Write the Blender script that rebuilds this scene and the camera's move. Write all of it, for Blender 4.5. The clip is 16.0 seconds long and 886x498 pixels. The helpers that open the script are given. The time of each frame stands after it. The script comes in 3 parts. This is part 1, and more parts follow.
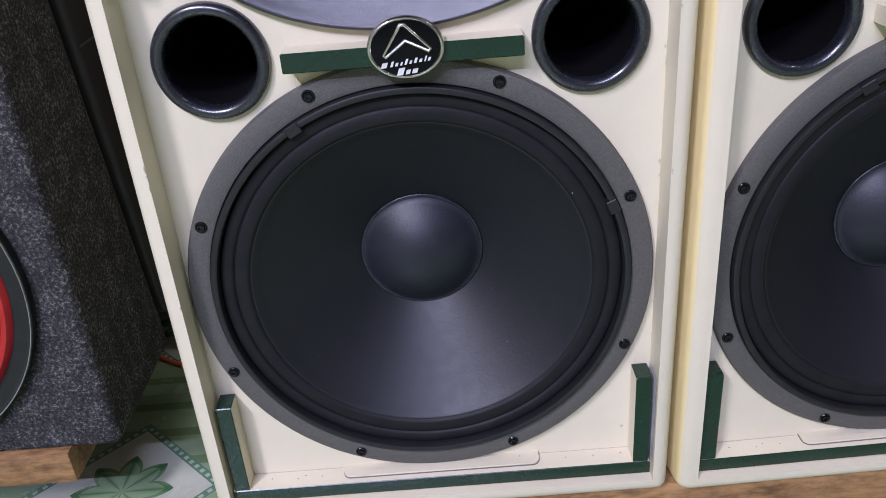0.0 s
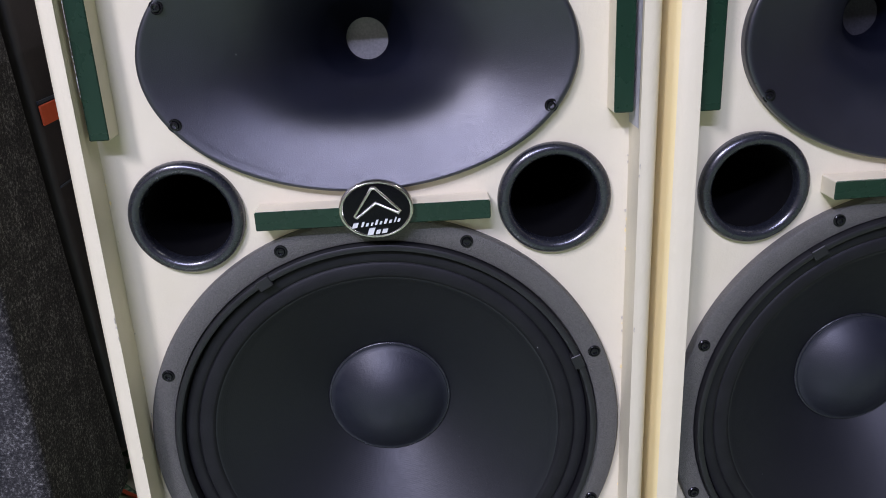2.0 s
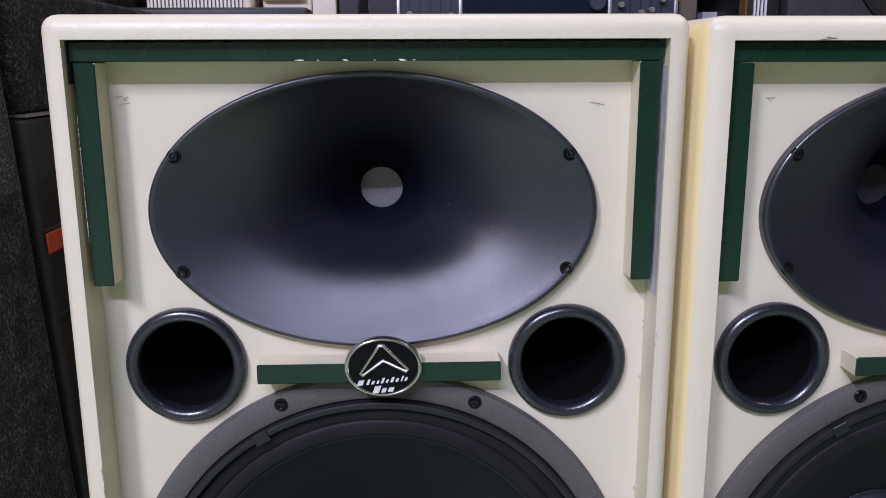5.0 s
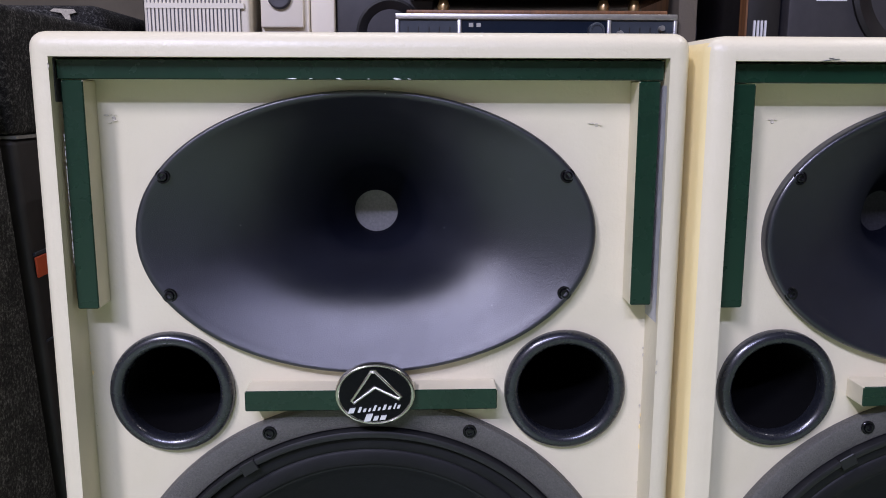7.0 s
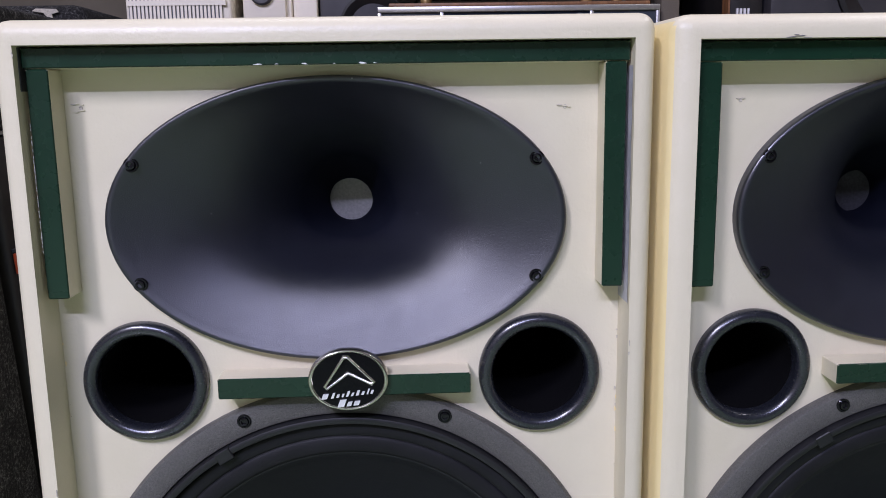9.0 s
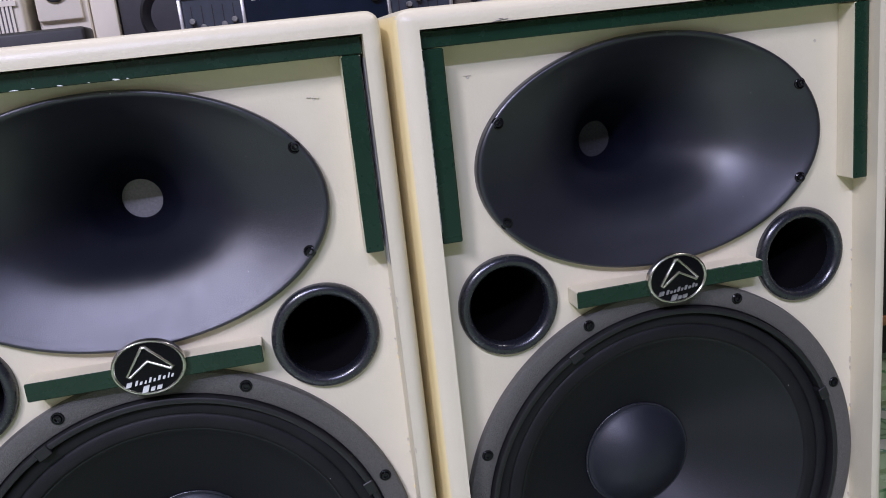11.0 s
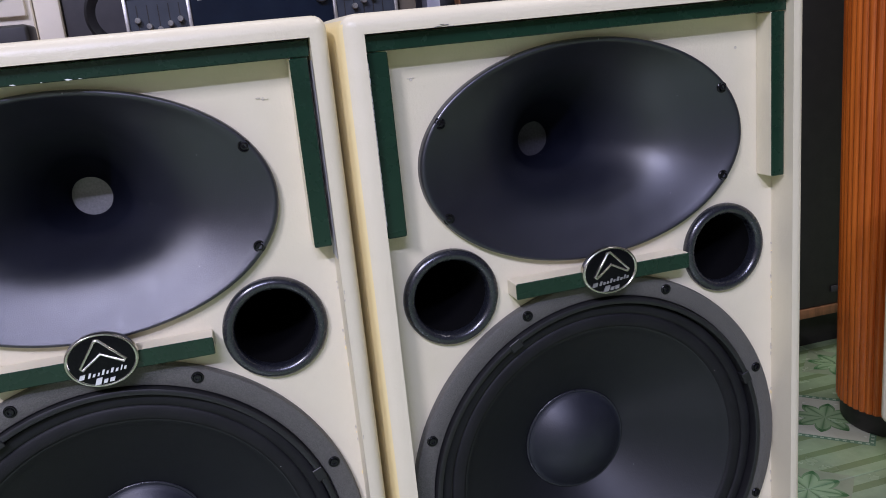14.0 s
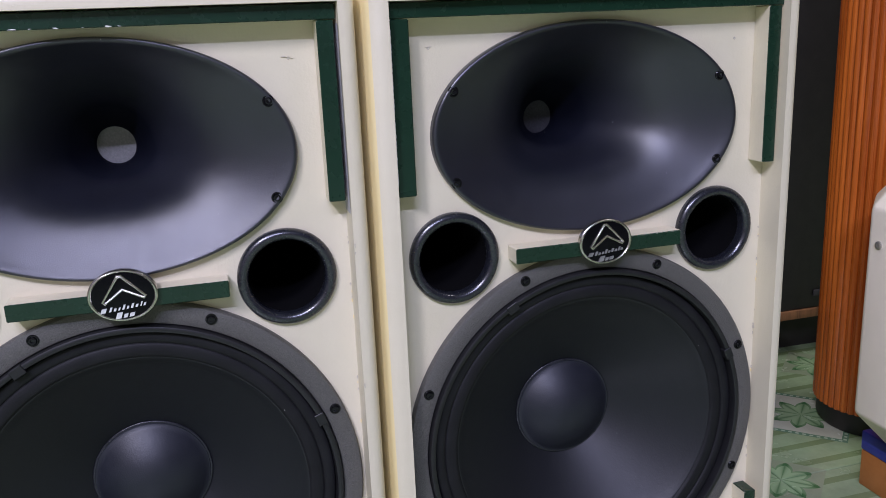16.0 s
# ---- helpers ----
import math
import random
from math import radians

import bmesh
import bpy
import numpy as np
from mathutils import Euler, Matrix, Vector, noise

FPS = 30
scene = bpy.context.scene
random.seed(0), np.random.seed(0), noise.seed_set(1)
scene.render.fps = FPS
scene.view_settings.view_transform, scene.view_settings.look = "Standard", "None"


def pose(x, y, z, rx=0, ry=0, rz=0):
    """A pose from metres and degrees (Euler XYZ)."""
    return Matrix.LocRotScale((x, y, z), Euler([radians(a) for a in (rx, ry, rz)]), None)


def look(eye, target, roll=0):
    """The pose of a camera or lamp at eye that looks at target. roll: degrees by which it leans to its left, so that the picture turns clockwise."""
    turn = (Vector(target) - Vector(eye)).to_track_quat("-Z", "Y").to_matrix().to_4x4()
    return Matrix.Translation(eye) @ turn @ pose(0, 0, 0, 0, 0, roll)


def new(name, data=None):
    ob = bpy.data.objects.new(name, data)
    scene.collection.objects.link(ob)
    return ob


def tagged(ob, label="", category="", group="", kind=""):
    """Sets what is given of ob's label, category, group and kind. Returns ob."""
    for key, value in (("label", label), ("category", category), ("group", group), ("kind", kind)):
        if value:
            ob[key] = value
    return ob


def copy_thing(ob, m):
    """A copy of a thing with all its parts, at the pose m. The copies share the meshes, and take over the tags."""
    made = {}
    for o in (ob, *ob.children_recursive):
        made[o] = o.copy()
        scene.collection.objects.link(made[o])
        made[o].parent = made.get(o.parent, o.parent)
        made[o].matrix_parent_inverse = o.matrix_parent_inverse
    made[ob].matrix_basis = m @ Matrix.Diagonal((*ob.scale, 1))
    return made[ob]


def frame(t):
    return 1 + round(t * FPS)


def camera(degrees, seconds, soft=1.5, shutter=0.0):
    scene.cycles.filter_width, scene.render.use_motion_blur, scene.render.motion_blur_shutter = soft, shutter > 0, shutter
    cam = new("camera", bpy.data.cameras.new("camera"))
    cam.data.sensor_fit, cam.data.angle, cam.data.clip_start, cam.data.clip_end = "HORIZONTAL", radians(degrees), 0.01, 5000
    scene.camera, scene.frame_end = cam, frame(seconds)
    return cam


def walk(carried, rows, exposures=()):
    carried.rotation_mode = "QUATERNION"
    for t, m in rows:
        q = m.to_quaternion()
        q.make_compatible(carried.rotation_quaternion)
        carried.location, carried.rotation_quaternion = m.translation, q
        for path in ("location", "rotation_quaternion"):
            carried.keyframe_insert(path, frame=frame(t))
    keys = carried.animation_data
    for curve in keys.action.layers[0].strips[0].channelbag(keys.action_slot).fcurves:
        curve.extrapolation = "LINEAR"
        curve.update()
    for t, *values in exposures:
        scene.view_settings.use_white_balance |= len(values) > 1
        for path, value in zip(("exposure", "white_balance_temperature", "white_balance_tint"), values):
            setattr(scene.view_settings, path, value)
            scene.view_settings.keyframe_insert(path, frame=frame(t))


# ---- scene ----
cam = camera(56.2, 16.0, soft=0.95)
PATH = [
    (0, (0.026, -0.606, 0.671), (0.005, 1.163, -0.263), -4.7),
    (0.5, (0.028, -0.614, 0.687), (0.009, 1.167, -0.223), -4.4),
    (1, (0.034, -0.616, 0.699), (0.041, 1.216, -0.103), -3.7),
    (1.5, (0.039, -0.616, 0.71), (0.071, 1.245, -0.022), -3.2),
    (2, (0.036, -0.605, 0.705), (0.087, 1.272, 0.015), -2.8),
    (2.5, (0.041, -0.586, 0.699), (0.095, 1.296, 0.026), -2.5),
    (3, (0.028, -0.588, 0.718), (0.094, 1.326, 0.142), -1.9),
    (3.5, (0.019, -0.586, 0.724), (0.075, 1.345, 0.209), -1.3),
    (4, (0.028, -0.588, 0.731), (0.079, 1.357, 0.268), -0.8),
    (4.2, (0.0308, -0.5889, 0.7331), (0.0871, 1.3590, 0.2832), -0.75),
    (6.3, (0.0222, -0.5617, 0.7233), (0.0939, 1.4003, 0.3420), 0.38),
    (6.5, (0.026, -0.565, 0.72), (0.094, 1.401, 0.358), 0.2),
    (7, (0.032, -0.567, 0.724), (0.1, 1.4, 0.369), 0.1),
    (7.5, (0.037, -0.566, 0.725), (0.103, 1.403, 0.382), -0.0),
    (8, (0.035, -0.557, 0.714), (0.101, 1.413, 0.38), -0.0),
    (8.5, (0.039, -0.552, 0.707), (0.105, 1.419, 0.372), 0.0),
    (9, (0.051, -0.569, 0.713), (0.122, 1.398, 0.358), -0.9),
    (9.5, (0.074, -0.6, 0.719), (0.206, 1.356, 0.324), -2.6),
    (10, (0.089, -0.622, 0.728), (0.306, 1.319, 0.301), -4.5),
    (10.2, (0.0992, -0.6282, 0.7305), (0.3552, 1.3059, 0.2902), -4.98),
    (12.3, (0.1298, -0.6592, 0.7395), (0.5691, 1.2275, 0.2420), -6.46),
    (12.5, (0.126, -0.658, 0.731), (0.584, 1.228, 0.246), -6.3),
    (13, (0.13, -0.656, 0.729), (0.598, 1.226, 0.239), -6.1),
    (13.5, (0.123, -0.664, 0.73), (0.599, 1.216, 0.239), -5.9),
    (14, (0.118, -0.679, 0.74), (0.594, 1.2, 0.249), -5.7),
    (14.5, (0.102, -0.709, 0.742), (0.559, 1.179, 0.265), -5.1),
    (15, (0.086, -0.725, 0.739), (0.499, 1.174, 0.27), -4.3),
    (15.5, (0.09, -0.724, 0.732), (0.496, 1.173, 0.246), -3.8),
    (16, (0.089, -0.719, 0.718), (0.593, 1.153, 0.224), -2.5),
]
walk(cam, [(t, look(eye, target, roll)) for t, eye, target, roll in PATH],
     exposures=[(0.0, 0.16), (2.0, 0.11), (4.0, -0.08), (7.5, -0.09), (10, -0.13), (16, -0.10)])

# ---------------------------------------------------------------- light
world = bpy.data.worlds.new("world")
scene.world = world
world.use_nodes = True
world.node_tree.nodes["Background"].inputs[0].default_value = (0.75, 0.85, 1.0, 1)
world.node_tree.nodes["Background"].inputs[1].default_value = 0.005

FLOOR, CEIL = -0.06, 3.30


def tube_light(x, y, z, length, watts, width=0.04, turn=0, colour=(0.665, 0.685, 1.15)):
    data = bpy.data.lights.new("tube_light", "AREA")
    data.shape, data.size, data.size_y, data.energy = "RECTANGLE", length, width, watts
    data.color = colour
    lamp = new("tube_light", data)
    lamp.matrix_world = pose(x, y, z, 0, 0, turn)
    return lamp


tube_light(-0.64, -3.46, 3.12, 1.5, 178)
tube_light(-1.60, -2.65, 3.12, 1.1, 212, turn=90, colour=(0.755, 0.73, 0.96))
# added fill without a known source, brightens the equipment behind
tube_light(-0.05, 0.80, 3.12, 1.2, 24, colour=(0.78, 0.76, 0.85))
# added fill at the right, brightens the floor and the wooden column
tube_light(2.1, 0.05, 3.12, 1.2, 56, turn=90, colour=(0.80, 0.76, 0.80))

# ---------------------------------------------------------------- materials


class Nodes:
    """A small builder for node materials."""

    def __init__(self, name):
        self.mat = bpy.data.materials.new(name)
        self.mat.use_nodes = True
        self.tree = self.mat.node_tree
        self.bsdf = self.tree.nodes["Principled BSDF"]
        self.co = self.tree.nodes.new("ShaderNodeTexCoord")

    def put(self, socket, value):
        if isinstance(value, bpy.types.NodeSocket):
            self.tree.links.new(value, socket)
        elif isinstance(value, tuple) and len(value) == 3 and socket.type == "RGBA":
            socket.default_value = (*value, 1)
        else:
            socket.default_value = value

    def m(self, op, a, b=0.0, c=0.0):
        n = self.tree.nodes.new("ShaderNodeMath")
        n.operation = op
        for s, v in zip(n.inputs, (a, b, c)):
            self.put(s, v)
        return n.outputs[0]

    def noise(self, scale, detail=4.0, rough=0.6, stretch=(1, 1, 1), off=0.0):
        mp = self.tree.nodes.new("ShaderNodeMapping")
        mp.inputs["Scale"].default_value = stretch
        mp.inputs["Location"].default_value = (off, off, off)
        self.tree.links.new(self.co.outputs["Object"], mp.inputs[0])
        n = self.tree.nodes.new("ShaderNodeTexNoise")
        n.inputs["Scale"].default_value, n.inputs["Detail"].default_value = scale, detail
        n.inputs["Roughness"].default_value = rough
        self.tree.links.new(mp.outputs[0], n.inputs["Vector"])
        return n.outputs[0]

    def specks(self, scale, size, off=0.0):
        """Sparse dots of dust, 1 where a dot is."""
        mp = self.tree.nodes.new("ShaderNodeMapping")
        mp.inputs["Location"].default_value = (off, off, off)
        self.tree.links.new(self.co.outputs["Object"], mp.inputs[0])
        n = self.tree.nodes.new("ShaderNodeTexVoronoi")
        n.inputs["Scale"].default_value = scale
        self.tree.links.new(mp.outputs[0], n.inputs["Vector"])
        return self.m("LESS_THAN", n.outputs["Distance"], size * scale)

    def ramp(self, fac, *stops):
        n = self.tree.nodes.new("ShaderNodeValToRGB")
        el = n.color_ramp.elements
        while len(el) < len(stops):
            el.new(0.5)
        for e, (p, c) in zip(el, stops):
            e.position, e.color = p, (*c, 1) if isinstance(c, tuple) else (c, c, c, 1)
        self.put(n.inputs[0], fac)
        return n.outputs[0]

    def mix(self, fac, a, b):
        n = self.tree.nodes.new("ShaderNodeMix")
        n.data_type = "RGBA"
        self.put(n.inputs[0], fac)
        self.put(n.inputs[6], a)
        self.put(n.inputs[7], b)
        return n.outputs[2]

    def bump(self, height, strength=0.2, dist=0.001):
        n = self.tree.nodes.new("ShaderNodeBump")
        n.inputs["Strength"].default_value, n.inputs["Distance"].default_value = strength, dist
        self.put(n.inputs["Height"], height)
        self.put(self.bsdf.inputs["Normal"], n.outputs[0])

    def set(self, **kw):
        for k, v in kw.items():
            key = {"base": "Base Color", "rough": "Roughness", "metal": "Metallic", "spec": "Specular IOR Level",
                   "coat": "Coat Weight", "coat_rough": "Coat Roughness", "sheen": "Sheen Weight"}[k]
            self.put(self.bsdf.inputs[key], v)
        return self


def simple(name, a, b, rough=0.5, scale=40, bump=0.0, bump_scale=300, metal=0.0, spec=0.5, dist=0.0006, dust=0.0):
    """Two tones mixed by a noise, with a fine relief."""
    n = Nodes(name)
    col = n.mix(n.ramp(n.noise(scale), (0.3, 0.0), (0.7, 1.0)), a, b)
    if dust:
        col = n.mix(n.m("MULTIPLY", n.specks(42, 0.0005), dust), col, (0.55, 0.55, 0.52))
    n.set(base=col, metal=metal, spec=spec)
    n.set(rough=n.m("MULTIPLY_ADD", n.noise(scale * 2.3, off=3.1), 0.16, rough - 0.08))
    if bump:
        n.bump(n.noise(bump_scale, 5), bump, dist)
    return n.mat


def cream_paint(name="cream_paint", a=(0.695, 0.64, 0.472), c=(0.66, 0.605, 0.432)):
    n = Nodes(name)
    tone = n.mix(n.ramp(n.noise(9, 3), (0.35, 0.0), (0.7, 1.0)), a, c)
    scuff = n.ramp(n.noise(55, 6, 0.75, off=7.7), (0.70, 0.0), (0.74, 1.0))
    n.set(base=n.mix(n.m("MULTIPLY", scuff, 0.35), tone, (0.56, 0.50, 0.36)), spec=0.45)
    n.set(rough=n.m("MULTIPLY_ADD", n.noise(30), 0.2, 0.30))
    brush = n.noise(140, 4, 0.6, (1.0, 1.0, 0.06), 5.0)
    h = n.m("ADD", n.m("MULTIPLY_ADD", brush, 0.35, n.noise(60, 3)), n.m("MULTIPLY", n.noise(420, 3), 0.35))
    n.bump(h, 0.36, 0.0015)
    return n.mat


def wood(name, dark, light, rough=0.35, scale=6.0, stretch=(9, 9, 0.6), lines=26.0):
    n = Nodes(name)
    grain = n.noise(scale, 6, 0.65, stretch)
    fine = n.noise(scale * lines / 4, 4, 0.7, (stretch[0], stretch[1], stretch[2] * 0.5), 2.0)
    f = n.m("MULTIPLY_ADD", fine, 0.45, n.m("MULTIPLY", grain, 0.6))
    n.set(base=n.ramp(f, (0.36, dark), (0.62, light)), rough=n.m("MULTIPLY_ADD", fine, 0.2, rough - 0.1), spec=0.5)
    n.bump(f, 0.25, 0.0008)
    return n.mat


def carpet(name="speaker_carpet", gain=1.0):
    n = Nodes(name)
    f = n.noise(260, 6, 0.85)
    n.set(base=n.ramp(n.m("MULTIPLY_ADD", n.noise(40, 3), 0.18, n.m("MULTIPLY", f, 0.82)),
                      (0.38, (0.010 * gain, 0.010 * gain, 0.011 * gain)), (0.52, (0.045 * gain, 0.044 * gain, 0.043 * gain)),
                      (0.62, (0.25 * gain, 0.245 * gain, 0.235 * gain))),
          rough=0.95, spec=0.15)
    n.bump(f, 0.35, 0.001)
    return n.mat


def cone_paper():
    """Black pressed cone with very fine concentric grooves."""
    n = Nodes("cone_paper")
    sep = n.tree.nodes.new("ShaderNodeSeparateXYZ")
    n.tree.links.new(n.co.outputs["Object"], sep.inputs[0])
    r = n.m("SQRT", n.m("ADD", n.m("POWER", sep.outputs[0], 2.0), n.m("POWER", sep.outputs[2], 2.0)))
    ring = n.m("SINE", n.m("MULTIPLY", r, 4600.0))
    col = n.mix(n.noise(35), (0.004, 0.0048, 0.0068), (0.007, 0.008, 0.0108))
    n.set(base=n.mix(n.m("MULTIPLY", n.specks(38, 0.00045, 3.3), 0.45), col, (0.4, 0.4, 0.38)), spec=0.5)
    n.set(rough=n.m("MULTIPLY_ADD", n.noise(90), 0.12, 0.44))
    n.bump(n.m("ADD", n.m("MULTIPLY", ring, 0.05), n.m("MULTIPLY", n.noise(350), 0.8)), 0.28, 0.0005)
    return n.mat


def tile_print():
    """Glazed tile: white diamond with a green rosette, corner rosettes, green bands."""
    n = Nodes("printed_tile")
    sep = n.tree.nodes.new("ShaderNodeSeparateXYZ")
    n.tree.links.new(n.co.outputs["Object"], sep.inputs[0])
    ax, ay = n.m("ABSOLUTE", sep.outputs[0]), n.m("ABSOLUTE", sep.outputs[1])

    def rosette(px, py, size):
        r = n.m("SQRT", n.m("ADD", n.m("POWER", px, 2.0), n.m("POWER", py, 2.0)))
        a = n.m("ARCTAN2", py, px)
        turn = n.m("MULTIPLY", a, 4.0 / math.pi)
        petal = n.m("MULTIPLY", n.m("ABSOLUTE", n.m("SUBTRACT", n.m("FRACT", n.m("ADD", turn, 8.0)), 0.5)), 2.0)
        reach = n.m("POWER", petal, 0.75)
        edge = n.m("MULTIPLY_ADD", reach, size * 0.42, size * 0.58)
        inside = n.m("LESS_THAN", r, edge)
        rim = n.m("GREATER_THAN", r, n.m("MULTIPLY", edge, 0.84))
        vein = n.m("POWER", petal, 4.0)
        shade = n.m("SUBTRACT", n.m("SUBTRACT", 1.0, n.m("MULTIPLY", vein, 0.85)), n.m("MULTIPLY", rim, 0.55))
        shade = n.m("MINIMUM", n.m("MAXIMUM", shade, 0.0), 1.0)
        return inside, shade

    inside, shade = rosette(sep.outputs[0], sep.outputs[1], 0.066)
    corner, cshade = rosette(n.m("SUBTRACT", ax, 0.2), n.m("SUBTRACT", ay, 0.2), 0.064)
    d = n.m("ADD", ax, ay)
    diamond = n.m("LESS_THAN", d, 0.116)
    border = n.m("COMPARE", d, 0.124, 0.008)
    cdiamond = n.m("GREATER_THAN", d, 0.305)
    stripe = n.m("GREATER_THAN", n.m("FRACT", n.m("MULTIPLY", ay, 17.0)), 0.72)
    mottled = n.noise(60, 5, 0.7)
    ground = n.mix(mottled, (0.203, 0.298, 0.160), (0.311, 0.397, 0.238))
    ground = n.mix(n.m("MULTIPLY", stripe, 0.75), ground, (0.132, 0.192, 0.078))
    white = n.mix(mottled, (0.449, 0.467, 0.362), (0.518, 0.535, 0.432))
    green = n.mix(shade, (0.052, 0.146, 0.052), (0.294, 0.432, 0.234))
    cgreen = n.mix(cshade, (0.052, 0.146, 0.052), (0.294, 0.432, 0.234))
    dots = n.m("GREATER_THAN", n.m("FRACT", n.m("MULTIPLY", n.m("SUBTRACT", ax, ay), 55.0)), 0.5)
    col = n.mix(border, ground, n.mix(n.m("MULTIPLY", dots, n.m("COMPARE", d, 0.124, 0.004)), (0.12, 0.22, 0.14), (0.36, 0.46, 0.33)))
    col = n.mix(diamond, col, white)
    col = n.mix(inside, col, green)
    col = n.mix(cdiamond, col, n.mix(mottled, (0.216, 0.274, 0.166), (0.281, 0.331, 0.216)))
    col = n.mix(corner, col, cgreen)
    dirt = n.ramp(n.noise(8, 6, 0.7, off=1.7), (0.45, 0.0), (0.75, 1.0))
    n.set(base=n.mix(n.m("MULTIPLY", dirt, 0.3), col, (0.12, 0.12, 0.095)), spec=0.5)
    n.set(rough=n.m("MULTIPLY_ADD", n.noise(20), 0.25, 0.12))
    return n.mat


def horn_plastic():
    """Finely grained moulded plastic that turns matt down the neck."""
    n = Nodes("horn_plastic")
    sep = n.tree.nodes.new("ShaderNodeSeparateXYZ")
    n.tree.links.new(n.co.outputs["Object"], sep.inputs[0])
    deep = n.ramp(n.m("MULTIPLY", sep.outputs[1], 10.0), (0.22, 0.0), (0.85, 1.0))
    col = n.mix(n.ramp(n.noise(30), (0.3, 0.0), (0.7, 1.0)), (0.0042, 0.0052, 0.0105), (0.0062, 0.0074, 0.0140))
    col = n.mix(n.m("MULTIPLY", n.specks(42, 0.0005), 0.5), col, (0.55, 0.55, 0.52))
    n.set(base=col, spec=n.m("MULTIPLY_ADD", deep, -0.9, 1.0))
    n.set(rough=n.m("MULTIPLY_ADD", deep, 0.35, n.m("MULTIPLY_ADD", n.noise(70, off=3.1), 0.14, 0.315)))
    n.bump(n.noise(1900, 5), 0.6, 0.0003)
    return n.mat


CREAM = cream_paint()
# yellow of the light bounced in the gap, painted; some paint chips share it
GAPCHIP_YELLOW = cream_paint("gap_glow_and_chip_yellow", (0.82, 0.69, 0.365), (0.78, 0.645, 0.32))
GREEN = simple("green_gloss_paint", (0.0052, 0.0245, 0.0125), (0.0068, 0.031, 0.016), 0.27, 20, 0.12, 45, dist=0.001)
HORN = horn_plastic()
HORNRIM = simple("polished_horn_rim", (0.010, 0.011, 0.015), (0.018, 0.019, 0.024), 0.30, 60, 0.05, 500, spec=1.0)
FRAME = simple("cast_frame_enamel", (0.066, 0.064, 0.056), (0.120, 0.117, 0.102), 0.46, 900, 1.0, 950, dist=0.0009)
GASKET = simple("black_gasket", (0.007, 0.007, 0.008), (0.012, 0.012, 0.013), 0.45, 40, 0.15, 500)
RUBBER = simple("surround_cloth", (0.004, 0.004, 0.005), (0.008, 0.008, 0.0095), 0.60, 50, 0.3, 600, spec=0.32, dust=0.7)
CONE = cone_paper()
GLUE = simple("black_glue", (0.010, 0.011, 0.014), (0.022, 0.023, 0.028), 0.24, 90, 0.5, 260, dist=0.001)
CAP = simple("dust_cap_paper", (0.0085, 0.010, 0.0155), (0.013, 0.0145, 0.021), 0.47, 60, 0.35, 700, dist=0.0005)
PORT = simple("port_plastic", (0.010, 0.0115, 0.0155), (0.016, 0.0175, 0.023), 0.27, 50, 0.05, 500, spec=0.9)
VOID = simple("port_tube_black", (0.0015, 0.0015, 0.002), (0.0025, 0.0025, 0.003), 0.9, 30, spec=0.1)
SCREW = simple("black_oxide_screw", (0.014, 0.014, 0.016), (0.040, 0.040, 0.044), 0.20, 200, metal=0.8)
CHROME = simple("worn_chrome", (0.56, 0.54, 0.49), (0.70, 0.68, 0.62), 0.24, 80, metal=1.0)
OVERSPRAY = simple("grey_overspray", (0.33, 0.335, 0.35), (0.52, 0.52, 0.54), 0.5, 70, 0.2, 300)
BADGE = simple("badge_enamel", (0.002, 0.002, 0.003), (0.004, 0.004, 0.005), 0.22, 40, spec=0.15)
MESH = simple("driver_mesh", (0.25, 0.245, 0.225), (0.34, 0.33, 0.30), 0.5, 500, 0.25, 1400, metal=0.3)
DARKMESH = simple("dark_driver_mesh", (0.02, 0.02, 0.022), (0.05, 0.05, 0.055), 0.4, 500, 0.5, 1400)
CARPET = carpet(gain=0.90)
DARKCARPET = carpet("dark_carpet", 0.52)
RED = simple("red_cone", (0.32, 0.012, 0.014), (0.42, 0.02, 0.02), 0.35, 30, 0.1, 300)
BLACK = simple("black_vinyl", (0.010, 0.009, 0.009), (0.018, 0.016, 0.015), 0.5, 30, 0.2, 300)
BLACKGLOSS = simple("black_gloss_plastic", (0.008, 0.008, 0.009), (0.014, 0.014, 0.016), 0.18, 30)
GREYBLACK = simple("charcoal_plastic", (0.035, 0.034, 0.038), (0.05, 0.048, 0.052), 0.5, 30, 0.2, 500)
ORANGE = simple("orange_trim", (0.55, 0.075, 0.025), (0.62, 0.10, 0.035), 0.45, 30)
PLANK = wood("raw_plank", (0.085, 0.040, 0.014), (0.40, 0.225, 0.090), 0.65, 5, (1.6, 9, 9))
ORANGEWOOD = wood("lacquered_orange_wood", (0.27, 0.045, 0.007), (0.66, 0.165, 0.022), 0.28, 4, (9, 9, 0.35), 20)
BROWNWOOD = wood("brown_shelf_wood", (0.10, 0.045, 0.02), (0.26, 0.12, 0.05), 0.5, 6, (9, 9, 0.6))
WHITEPLASTIC = simple("white_plastic", (0.82, 0.765, 0.62), (0.86, 0.80, 0.66), 0.38, 20, 0.08, 400)
GREYWALL = simple("grey_plaster", (0.09, 0.075, 0.055), (0.125, 0.105, 0.08), 0.8, 6, 0.3, 120, dist=0.002)
CEILPAINT = simple("white_ceiling_paint", (0.26, 0.23, 0.19), (0.31, 0.28, 0.23), 0.85, 5, 0.2, 100)
GROUT = simple("grey_grout", (0.16, 0.16, 0.14), (0.24, 0.24, 0.21), 0.9, 60)
SILVER = simple("brushed_silver", (0.50, 0.49, 0.46), (0.60, 0.59, 0.55), 0.36, 120, metal=0.8)
